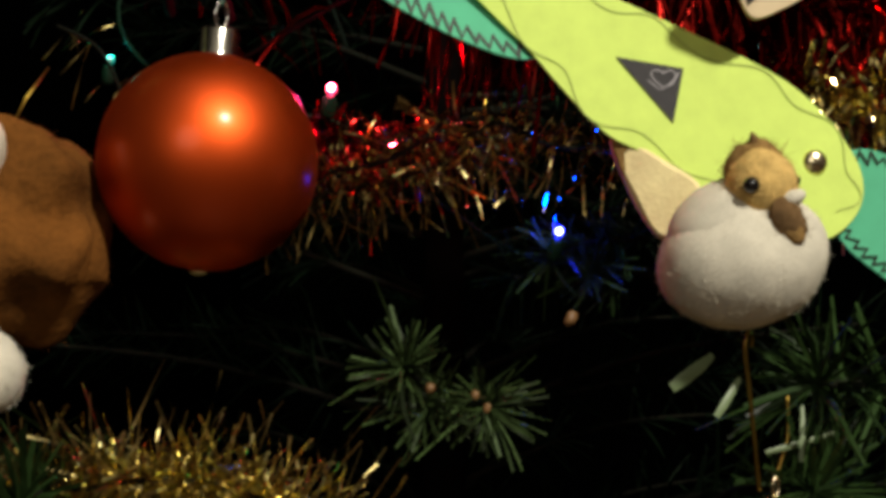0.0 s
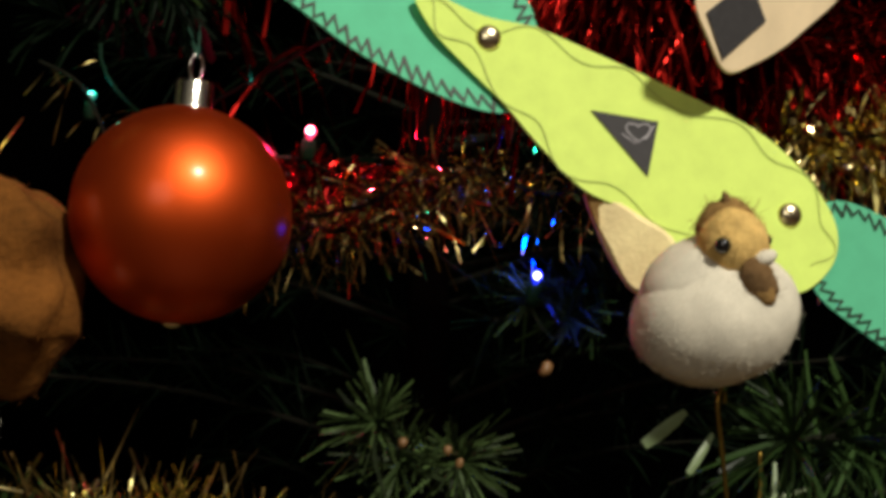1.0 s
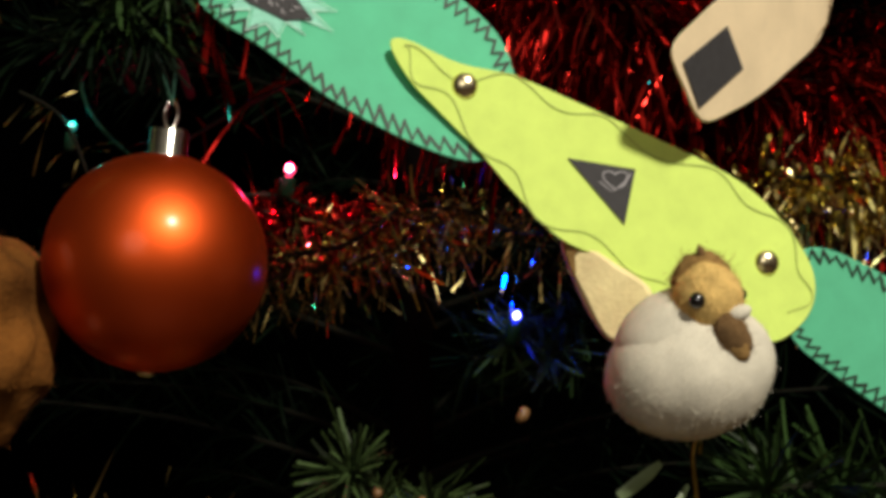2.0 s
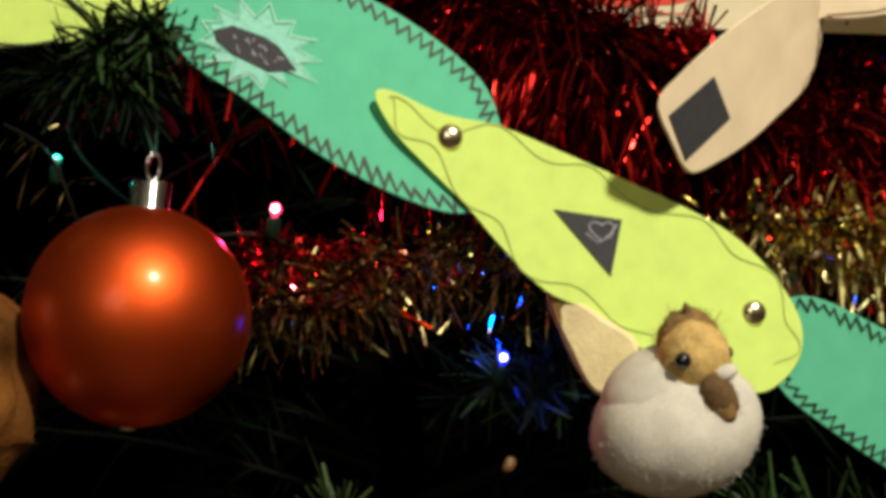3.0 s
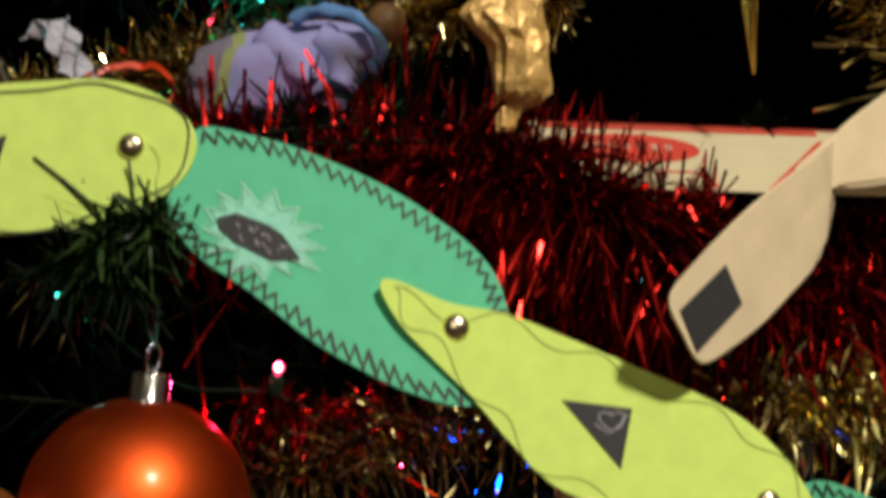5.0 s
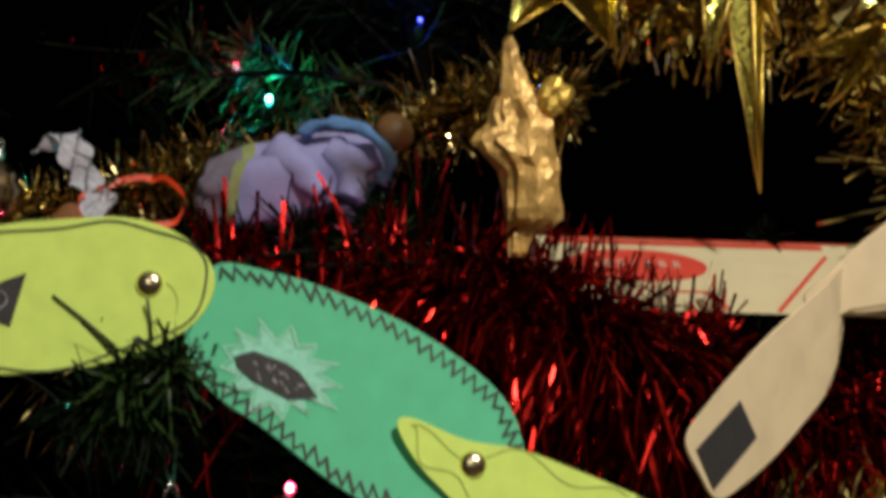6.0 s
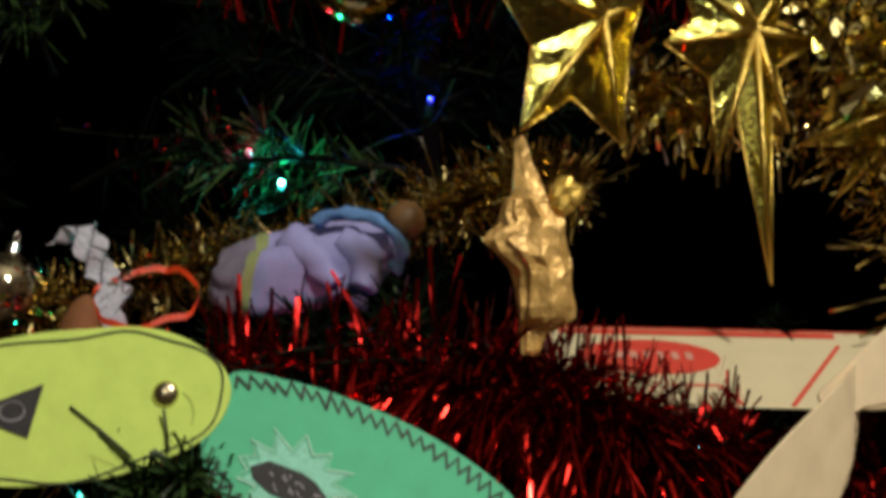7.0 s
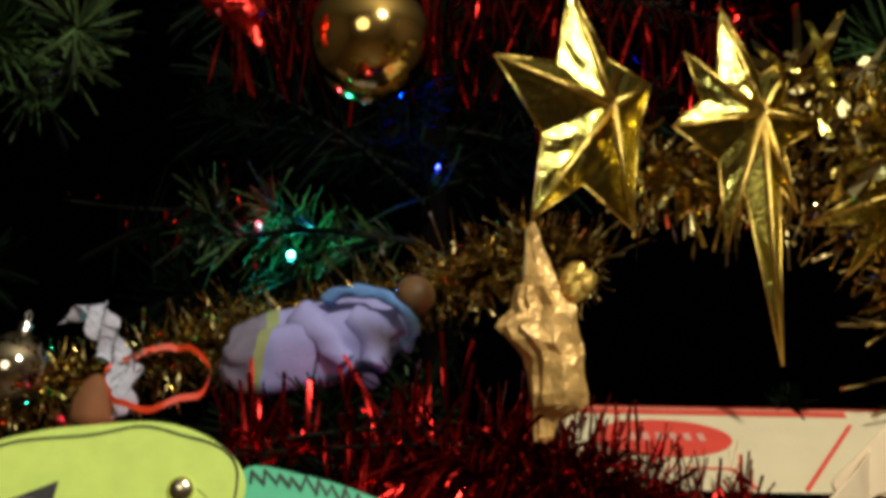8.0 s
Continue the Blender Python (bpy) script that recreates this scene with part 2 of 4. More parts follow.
def spin(profile, centre, axis=(0, 0, 1), sides=32):
    """A turned body: profile of (radius, height) along the axis."""
    q = Vector((0, 0, 1)).rotation_difference(Vector(axis).normalized())
    verts, n = [], len(profile)
    for r, h in profile:
        for k in range(sides):
            a = 2 * math.pi * k / sides
            verts.append(q @ Vector((r * math.cos(a), r * math.sin(a), h)) + Vector(centre))
    faces = [(i * sides + k, i * sides + (k + 1) % sides, (i + 1) * sides + (k + 1) % sides, (i + 1) * sides + k) for i in range(n - 1) for k in range(sides)]
    faces += [tuple(range(sides - 1, -1, -1)), tuple((n - 1) * sides + k for k in range(sides))]
    return verts, faces


def blob(centre, radii, turn=(0, 0, 0), rough=0.0, freq=60, seg=28, rings=16, taper=0.0):
    """A lumpy ellipsoid."""
    m = Euler([radians(a) for a in turn]).to_matrix()
    prof = [(math.sin(math.pi * (i + 0.02) / (rings + 0.04)), -math.cos(math.pi * (i + 0.02) / (rings + 0.04))) for i in range(rings + 1)]
    v, f = spin(prof, (0, 0, 0), sides=seg)
    out = []
    for p in v:
        q = Vector((p[0] * radii[0] * (1 - taper * p[2]), p[1] * radii[1] * (1 - taper * p[2]), p[2] * radii[2]))
        q = m @ q + Vector(centre)
        d = noise.noise(q * freq) + 0.5 * noise.noise(q * freq * 2.3)
        out.append(q + (q - Vector(centre)).normalized() * d * rough)
    return out, f


def ball(centre, r, axis=(0, 0, 1), seg=48, rings=28):
    return spin([(r * math.sin(math.pi * i / rings) + 1e-5, -r * math.cos(math.pi * i / rings)) for i in range(rings + 1)], centre, axis, seg)


def strips(starts, dirs, lengths, widths, droop, segs=3, curl=0.3, taper=0.6, spin_by=0.9):
    """Many thin ribbons at once: each bends by its own weight and twists a little."""
    n = len(starts)
    d = dirs / (np.linalg.norm(dirs, axis=1)[:, None] + 1e-9)
    side = np.cross(d, rng.normal(size=(n, 3)))
    side /= np.linalg.norm(side, axis=1)[:, None] + 1e-9
    bend = rng.normal(size=(n, 3)) * curl
    down = np.array(DOWN)
    verts = np.zeros((n, segs + 1, 2, 3))
    twist = rng.normal(size=n) * spin_by
    for k in range(segs + 1):
        s = k / segs
        p = starts + d * (lengths * s)[:, None] + (bend + down * droop) * (lengths * s * s)[:, None] * 0.5
        nn = np.cross(d, side)
        w = side * np.cos(twist * s)[:, None] + nn * np.sin(twist * s)[:, None]
        half = widths * (1 - (1 - taper) * s) / 2
        verts[:, k, 0], verts[:, k, 1] = p - w * half[:, None], p + w * half[:, None]
    base = np.arange(n)[:, None] * (segs + 1) * 2
    faces = np.concatenate([base + np.array([[2 * k, 2 * k + 1, 2 * k + 3, 2 * k + 2]]) for k in range(segs)], 0)
    return verts.reshape(-1, 3), faces


def tinsel(name, path, count, length, material, label, droop=0.7, flat=0.9, width=0.0011, group="tinsel garlands", squash=1.0, curl=0.35):
    """A tinsel garland: a twisted core along a path with cut foil strands all round."""
    core = smooth_loop(path, 10, closed=False)
    root = thing(name, core[len(core) // 2], label, "tinsel", group)
    part("core", tube(core, 0.0009, 6), BARK, root)
    n = count
    i = rng.uniform(0, len(core) - 1.001, n)
    k = i.astype(int)
    p = core[k] + (core[k + 1] - core[k]) * (i - k)[:, None]
    t = core[k + 1] - core[k]
    t /= np.linalg.norm(t, axis=1)[:, None]
    d = rng.normal(size=(n, 3))
    d -= t * np.sum(d * t, axis=1)[:, None] * flat
    d /= np.linalg.norm(d, axis=1)[:, None]
    d += t * rng.normal(size=(n, 1)) * 0.25
    d[:, 1] *= squash
    geom = strips(p, d, length * rng.uniform(0.55, 1.15, n), width * rng.uniform(0.6, 1.4, n), droop, 5, curl, 0.9, 2.4)
    part("tinsel_fringe", geom, material, root, kind="stuff", smooth=False)
    return root


def rumple(geom, amount, freq):
    """Cloth creases on a plain form."""
    return [Vector(p) + noise.noise_vector(Vector(p) * freq) * amount for p in geom[0]], geom[1]


# ---- the room round the tree
def slab(name, lo, hi, material, label, cat):
    x0, y0, z0 = lo
    x1, y1, z1 = hi
    me = bpy.data.meshes.new(name)
    v = [(x, y, z) for x in (x0, x1) for y in (y0, y1) for z in (z0, z1)]
    me.from_pydata(v, [], [(0, 1, 3, 2), (4, 6, 7, 5), (0, 4, 5, 1), (2, 3, 7, 6), (0, 2, 6, 4), (1, 5, 7, 3)])
    me.materials.append(material)
    return tagged(new(name, me), label, cat, kind="structure")


slab("floor", (-2.4, -3.0, -0.1), (2.4, 1.9, 0.0), OAK, "dark oak board floor under the tree", "floor")
slab("ceiling", (-2.4, -3.0, 3.0), (2.4, 1.9, 3.1), CEIL, "plain off-white painted ceiling", "ceiling")
slab("wall_north", (-2.4, 1.9, -0.1), (2.4, 2.0, 3.1), ROOM_DARK, "back wall behind the tree with the room's darkness put into its colour", "wall")
slab("wall_south", (-2.4, -3.1, -0.1), (2.4, -3.0, 3.1), PLASTER, "plain beige plaster wall", "wall")
slab("wall_west", (-2.5, -3.1, -0.1), (-2.4, 2.0, 3.1), PLASTER, "plain beige plaster wall", "wall")
slab("wall_east", (2.4, -3.1, -0.1), (2.5, 2.0, 3.1), PLASTER, "plain beige plaster wall", "wall")

# ---- the artificial tree
AXIS = Vector((0.0, 0.80, 0.0))
tree = new("christmas_tree")
tagged(tree, "dark green artificial christmas tree with flat PVC needles", "christmas tree")
tree.matrix_world = BASE @ Matrix.Translation(AXIS)


def to_frame(x, y, z):
    return BASE.inverted() @ Vector((x, y, z))


foot = BASE @ AXIS
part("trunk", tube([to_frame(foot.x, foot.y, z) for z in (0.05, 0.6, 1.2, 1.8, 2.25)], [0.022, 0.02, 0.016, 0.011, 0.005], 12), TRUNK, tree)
for a in range(4):
    c, s = math.cos(a * math.pi / 2 + 0.6), math.sin(a * math.pi / 2 + 0.6)
    part("stand_leg", tube([to_frame(foot.x + c * r, foot.y + s * r, z) for r, z in ((0.0, 0.12), (0.12, 0.09), (0.30, 0.012))], [0.012, 0.011, 0.009], 8), IRON, tree, "dark iron stand leg")


def branch(root, tip, count, length=0.028, width=0.0016, material=NEEDLE, spread=0.9, bare=0.35, tuft=0.25, parent=None, droop=0.15, curl=0.15):
    root, tip = np.array(root, float), np.array(tip, float)
    ax = tip - root
    mid = (root + tip) / 2 + np.array(DOWN) * np.linalg.norm(ax) * -0.05
    line = smooth_loop([root, mid, tip], 5, closed=False)
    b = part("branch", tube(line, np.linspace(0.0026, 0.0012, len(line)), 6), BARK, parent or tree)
    n = count
    s = bare + (1 - bare) * rng.uniform(0, 1, n)
    nt = int(n * tuft)
    s[:nt] = rng.uniform(0.93, 1.0, nt)
    f = s * (len(line) - 1.001)
    k = f.astype(int)
    p = line[k] + (line[k + 1] - line[k]) * (f - k)[:, None]
    a = ax / np.linalg.norm(ax)
    d = rng.normal(size=(n, 3))
    d -= a * (d @ a)[:, None]
    d /= np.linalg.norm(d, axis=1)[:, None]
    d = d * spread + a * rng.uniform(0.35, 1.1, n)[:, None]
    geom = strips(p, d, length * rng.uniform(0.6, 1.15, n), width * rng.uniform(0.7, 1.3, n), droop, 3, curl, 0.55)
    part("needles", geom, material, b, kind="stuff", smooth=False)
    return b


# inner and far branches over the whole height
def keep_clear(p):
    """Where the tree opens on the dark room, and where the hung things are."""
    x, y, z = p
    if y < 0.56 and -0.28 < x < 0.32 and -0.20 < z < 0.48:
        return True
    if -0.26 < x < 0.3 and 0.12 < z < 0.34 and y < 0.66:
        return True
    return 0.03 < x < 0.40 and 0.14 < z < 0.36


for i in range(420):
    zw = 0.32 + 1.86 * ((i + 0.5) / 420) ** 0.9
    r = 0.78 * (2.32 - zw) / 2.0 * random.uniform(0.55, 1.0)
    a = i * 2.39996
    tip = to_frame(foot.x + r * math.cos(a), foot.y + r * math.sin(a), zw - 0.02)
    root = to_frame(foot.x, foot.y, zw - 0.25 * r)
    if tip.y < 1.0 and -0.4 < tip.x < 0.45 and -0.2 < tip.z < 0.5 and i % 5 < 3:
        continue
    if keep_clear(tip) or keep_clear((root + tip * 2) / 3):
        continue
    branch(root, tip, 130 if tip.y < 0.9 else 60, 0.042, 0.0026, NEEDLE_SHADED, bare=0.25)

# sprays that stand before the darkness
branch((0.004, 0.395, -0.062), (-0.0125, 0.354, -0.037), 110, 0.0195, 0.0016, NEEDLE_OLIVE, 0.75, 0.45, 0.45, curl=0.4)
branch((0.012, 0.410, -0.066), (-0.0050, 0.358, -0.050), 70, 0.020, 0.0016, NEEDLE_OLIVE, 0.9, 0.5, 0.4, curl=0.4)
branch((0.006, 0.400, -0.056), (0.0135, 0.356, -0.050), 110, 0.016, 0.0016, NEEDLE_OLIVE, 1.2, 0.5, 0.5, curl=0.5)
for q in ((-0.004, 0.352, -0.043), (0.010, 0.349, -0.045), (0.0135, 0.350, -0.049)):
    part("bud", blob(q, (0.0014, 0.0012, 0.0017), (0, 20, 0), 0.0006, 300, 12, 8), WOODEN, tree, "small brown bud")
branch((0.21, 0.45, -0.072), (0.116, 0.354, -0.042), 130, 0.032, 0.0019, NEEDLE, 1.0, 0.45, 0.35)
branch((0.24, 0.46, -0.075), (0.145, 0.376, -0.046), 120, 0.032, 0.0019, NEEDLE, 1.0, 0.45, 0.35)
branch((0.11, 0.50, -0.12), (0.115, 0.350, -0.075), 110, 0.028, 0.0022, NEEDLE, 1.0, 0.45, 0.4)
branch((-0.035, 0.48, 0.130), (-0.071, 0.350, 0.113), 230, 0.013, 0.0020, NEEDLE, 1.2, 0.55, 0.45, droop=0.7, curl=0.9)
branch((-0.100, 0.48, 0.104), (-0.083, 0.349, 0.110), 170, 0.013, 0.0020, NEEDLE, 1.2, 0.6, 0.45, droop=0.8, curl=0.9)
branch((-0.090, 0.48, 0.098), (-0.078, 0.353, 0.101), 260, 0.014, 0.0020, NEEDLE_SHADED, 1.2, 0.55, 0.4, droop=0.9, curl=0.8)
branch((-0.115, 0.48, 0.100), (-0.094, 0.352, 0.102), 180, 0.015, 0.0020, NEEDLE_SHADED, 1.2, 0.55, 0.4, droop=0.9, curl=0.8)
branch((-0.02, 0.62, 0.12), (-0.045, 0.475, 0.166), 90, 0.026, 0.0018, NEEDLE_SHADED, 1.1, 0.4, 0.3)
branch((-0.01, 0.62, 0.14), (-0.005, 0.465, 0.168), 90, 0.026, 0.0018, NEEDLE_SHADED, 1.1, 0.4, 0.3)
branch((-0.22, 0.70, 0.27), (-0.12, 0.61, 0.280), 90, 0.034, 0.0022, NEEDLE_SHADED, 1.1, 0.3, 0.3)
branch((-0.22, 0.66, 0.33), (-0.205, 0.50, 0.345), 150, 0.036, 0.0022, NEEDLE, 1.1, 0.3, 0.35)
branch((-0.26, 0.66, 0.25), (-0.215, 0.52, 0.235), 90, 0.034, 0.0022, NEEDLE_SHADED, 1.1, 0.3, 0.35)
branch((-0.13, 0.52, -0.10), (-0.135, 0.36, -0.082), 120, 0.032, 0.0024, NEEDLE, 1.0, 0.4, 0.4)
branch((0.24, 0.62, 0.33), (0.215, 0.50, 0.335), 140, 0.034, 0.0022, NEEDLE, 1.1, 0.3, 0.35)

branch((0.10, 0.52, -0.012), (0.030, 0.475, -0.012), 60, 0.026, 0.0020, NEEDLE_SHADED, 1.0, 0.1, 0.1)
branch((0.09, 0.505, 0.004), (0.044, 0.466, -0.003), 90, 0.022, 0.0020, NEEDLE, 1.1, 0.1, 0.2, curl=0.4)
branch((0.08, 0.505, -0.02), (0.060, 0.468, -0.010), 60, 0.020, 0.0020, NEEDLE, 1.1, 0.1, 0.3, curl=0.4)
branch((-0.01, 0.63, 0.268), (-0.110, 0.600, 0.266), 60, 0.028, 0.0020, NEEDLE, 1.0, 0.1, 0.1)

branch((-0.06, 0.70, 0.258), (-0.122, 0.625, 0.280), 130, 0.030, 0.0022, NEEDLE, 1.0, 0.2, 0.25, curl=0.3)
branch((-0.04, 0.70, 0.262), (-0.092, 0.640, 0.290), 90, 0.026, 0.0022, NEEDLE, 1.0, 0.2, 0.25, curl=0.3)

branch((-0.20, 0.60, 0.345), (-0.165, 0.50, 0.346), 130, 0.030, 0.0022, NEEDLE_OLIVE, 1.1, 0.3, 0.35)

branch((0.168, 0.60, 0.160), (0.158, 0.499, 0.171), 70, 0.011, 0.0022, NEEDLE_SHADED, 1.2, 0.6, 0.5)

# sprays under the doll, two of them in the shade-darkened needle colour
branch((-0.02, 0.60, 0.150), (-0.045, 0.492, 0.166), 170, 0.020, 0.0020, NEEDLE_SHADED, 1.1, 0.25, 0.3, curl=0.4)
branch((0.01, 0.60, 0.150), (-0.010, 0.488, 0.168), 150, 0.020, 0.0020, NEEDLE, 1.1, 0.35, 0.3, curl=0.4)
branch((-0.06, 0.60, 0.140), (-0.078, 0.494, 0.160), 150, 0.020, 0.0020, NEEDLE_SHADED, 1.1, 0.25, 0.3, curl=0.4)

# a few broad pale blades and a bud among the needles
for a, b, w in (((0.0690, 0.343, -0.0420), (0.0825, 0.347, -0.0325), 0.0042), ((0.0830, 0.345, -0.0510), (0.0915, 0.350, -0.0395), 0.0026), ((0.1080, 0.342, -0.0640), (0.1100, 0.348, -0.0480), 0.0020), ((0.0975, 0.343, -0.0615), (0.1190, 0.346, -0.0560), 0.0018)):
    a, b = np.array(a), np.array(b)
    d = (b - a) / np.linalg.norm(b - a)
    n = np.cross(d, (0, 1, 0))
    rows = [(a + (b - a) * u - np.array((0, 0.001, 0)) * math.sin(3.1 * u), w * v) for u, v in ((0, 0.75), (0.3, 1.0), (0.7, 0.9), (1.0, 0.5))]
    v = [tuple(p + n * h * k + np.array((0, o - 0.0005 * (k == 0), 0))) for o in (0, 0.0003) for p, h in rows for k in (-0.5, 0, 0.5)]
    f = [(o + 3 * i + j, o + 3 * i + j + 1, o + 3 * i + j + 4, o + 3 * i + j + 3) for o in (0, 12) for i in range(3) for j in range(2)]
    part("blade", (v, f), NEEDLE_PALE, tree, "broad pale green plastic blade")
part("bud", blob((0.0437, 0.390, -0.0239), (0.0020, 0.0018, 0.0026), (0, 20, 0), 0.0009, 300, 14, 10), WOODEN, tree, "small reddish bud")

# ---- tinsel garlands
tinsel("tinsel_garland", [(-0.005, 0.455, 0.138), (0.03, 0.44, 0.146), (0.07, 0.430, 0.134), (0.13, 0.440, 0.106), (0.21, 0.455, 0.096)], 1250, 0.042, TINSEL_RED,
       "thick red foil tinsel garland draped along the branches", droop=1.7, width=0.0014, squash=0.32)
tinsel("tinsel_garland", [(-0.12, 0.54, 0.075), (-0.07, 0.52, 0.100), (-0.03, 0.49, 0.112), (0.01, 0.48, 0.110), (0.05, 0.48, 0.085)], 52, 0.040, TINSEL_RED,
       "thin red tinsel hanging in the shade under the paper chain", droop=1.7, width=0.0015)
tinsel("tinsel_garland", [(-0.10, 0.46, 0.146), (-0.05, 0.455, 0.158), (0.0, 0.45, 0.160), (0.03, 0.44, 0.150)], 130, 0.034, TINSEL_RED,
       "loose red foil tinsel hanging behind the paper chain", droop=1.5, width=0.0021, squash=0.4)
tinsel("tinsel_garland", [(0.025, 0.442, 0.148), (0.08, 0.434, 0.118), (0.14, 0.442, 0.093), (0.21, 0.455, 0.070)], 760, 0.034, TINSEL_RED,
       "second red foil tinsel garland behind the paper chain", droop=0.9, width=0.0019, squash=0.32)
tinsel("tinsel_garland", [(-0.085, 0.458, 0.150), (-0.04, 0.454, 0.153), (0.005, 0.446, 0.154), (0.030, 0.440, 0.148)], 130, 0.022, TINSEL_RED_SATIN,
       "sparse upright red foil tinsel before the cloth doll", droop=-1.2, width=0.0016, squash=0.3)
tinsel("tinsel_garland", [(0.028, 0.437, 0.148), (0.055, 0.433, 0.143), (0.080, 0.432, 0.134), (0.120, 0.434, 0.121)], 480, 0.019, TINSEL_RED_SATIN,
       "dense upright red foil tinsel round the printed box", droop=-0.8, width=0.0012, squash=0.3)
tinsel("tinsel_garland", [(0.095, 0.462, 0.118), (0.15, 0.464, 0.124), (0.21, 0.466, 0.120)], 420, 0.036, TINSEL_RED,
       "thick red foil tinsel garland under the printed box", droop=1.5, width=0.0014, squash=0.4)
# glow of the red bulb on these strands is put into their red colour
tinsel("tinsel_garland", [(-0.062, 0.474, 0.050), (-0.045, 0.474, 0.046), (-0.022, 0.472, 0.044), (0.005, 0.470, 0.050)], 300, 0.020, TINSEL_RED_SATIN,
       "loose foil tinsel coloured red for the glow of a red light", droop=0.8, width=0.0012)
tinsel("tinsel_garland", [(-0.19, 0.56, 0.110), (-0.165, 0.55, 0.095), (-0.15, 0.55, 0.06)], 14, 0.024, TINSEL_MIX,
       "loose gold tinsel end deep in the tree", droop=0.8, width=0.0008)
tinsel("tinsel_garland", [(-0.075, 0.47, 0.016), (-0.03, 0.46, 0.026), (0.0, 0.455, 0.034), (0.02, 0.45, 0.050), (0.05, 0.45, 0.040), (0.10, 0.46, 0.048), (0.16, 0.45, 0.052), (0.21, 0.45, 0.050)], 950, 0.019, TINSEL_MIX,
       "old gold tinsel garland hanging under the paper chain", droop=0.5, width=0.0009, curl=0.7)
tinsel("tinsel_garland", [(-0.045, 0.445, 0.030), (-0.02, 0.44, 0.035), (0.0, 0.45, 0.05)], 90, 0.022, TINSEL_MIX,
       "short gold tinsel end beside the orange bauble", droop=0.5, width=0.0010)
tinsel("tinsel_garland", [(-0.20, 0.40, -0.074), (-0.14, 0.39, -0.083), (-0.09, 0.385, -0.078), (-0.050, 0.385, -0.089), (-0.025, 0.39, -0.106)], 1300, 0.020, TINSEL_GOLD,
       "bright gold tinsel garland on a low branch", droop=0.1, width=0.0013, curl=0.9)
tinsel("tinsel_garland", [(-0.22, 0.53, 0.170), (-0.13, 0.55, 0.197), (-0.07, 0.575, 0.217), (0.015, 0.575, 0.238), (0.050, 0.565, 0.248), (0.078, 0.555, 0.240)], 4300, 0.018, TINSEL_MIX,
       "old gold tinsel garland round the back branches", droop=0.2, width=0.0013, curl=0.8)
tinsel("tinsel_garland", [(0.09, 0.49, 0.275), (0.14, 0.49, 0.268), (0.19, 0.49, 0.262), (0.212, 0.49, 0.225), (0.226, 0.49, 0.17)], 1200, 0.020, TINSEL_MIX,
       "gold tinsel garland hanging beside the stars", droop=0.4, width=0.0016, curl=0.8)
tinsel("tinsel_garland", [(0.155, 0.475, 0.310), (0.19, 0.47, 0.300), (0.205, 0.47, 0.265), (0.212, 0.47, 0.225)], 260, 0.024, TINSEL_GOLD,
       "broad-leaved gold foil garland beside the stars", droop=0.5, width=0.0042, curl=0.9)
tinsel("tinsel_garland", [(0.082, 0.486, 0.292), (0.100, 0.482, 0.278), (0.114, 0.480, 0.268), (0.121, 0.480, 0.258)], 150, 0.015, TINSEL_GOLD,
       "broad-leaved gold foil garland end between the stars", droop=0.9, width=0.0030, curl=0.8)
tinsel("tinsel_garland", [(0.125, 0.432, 0.058), (0.16, 0.424, 0.061), (0.185, 0.424, 0.058), (0.22, 0.43, 0.050)], 420, 0.022, TINSEL_GOLD,
       "bright gold tinsel garland end behind the mint card", droop=1.0, width=0.0018, curl=0.8)
tinsel("tinsel_garland", [(-0.12, 0.62, 0.41), (-0.02, 0.62, 0.425), (0.08, 0.61, 0.41), (0.18, 0.60, 0.385)], 480, 0.046, TINSEL_RED,
       "red tinsel garland high on the tree", droop=1.4, width=0.0018)
tinsel("tinsel_garland", [(-0.22, 0.66, 0.30), (-0.15, 0.64, 0.29), (-0.09, 0.66, 0.31)], 26, 0.03, TINSEL_RED, "sparse red tinsel end on an inner branch", droop=1.0, width=0.002)

# ---- the paper chain of leaf-shaped cards
def green_plane(x, z):
    return 0.362 + 0.3 * (z - 0.104) + 0.16 * (x + 0.02) + 1.9 * (x + 0.02) ** 2


def lime_plane(x, z):
    return 0.3608 + 0.16 * (x - 0.022) + 0.18 * (z - 0.078 + 0.48 * (x - 0.022))


def left_plane(x, z):
    return 0.3660 + 0.02 * (x + 0.08) + 0.11 * (z - 0.136)


def right_plane(x, z):
    return 0.3865 + 0.2 * (x - 0.14)


chain = thing("paper_chain", (0.022, 0.362, 0.084), "paper chain of lime and mint leaf-shaped cards pinned with brass fasteners", "paper chain")


def zigzag(loop, i0, i1, pitch=0.0046, depth=0.0054):
    n = len(loop)
    idx = [i % n for i in range(i0, i1)]
    a = resample(loop[idx], pitch / 2)
    b = resample(inset(loop, depth)[idx], pitch / 2 * 0.93)
    m = min(len(a), len(b))
    out = []
    for k in range(m):
        w = random.uniform(0.10, 0.32) if k % 2 else random.uniform(0.75, 1.1)
        out.append(a[k] * (1 - w) + b[k] * w + np.random.uniform(-0.0004, 0.0004, 2))
    return np.array(out)


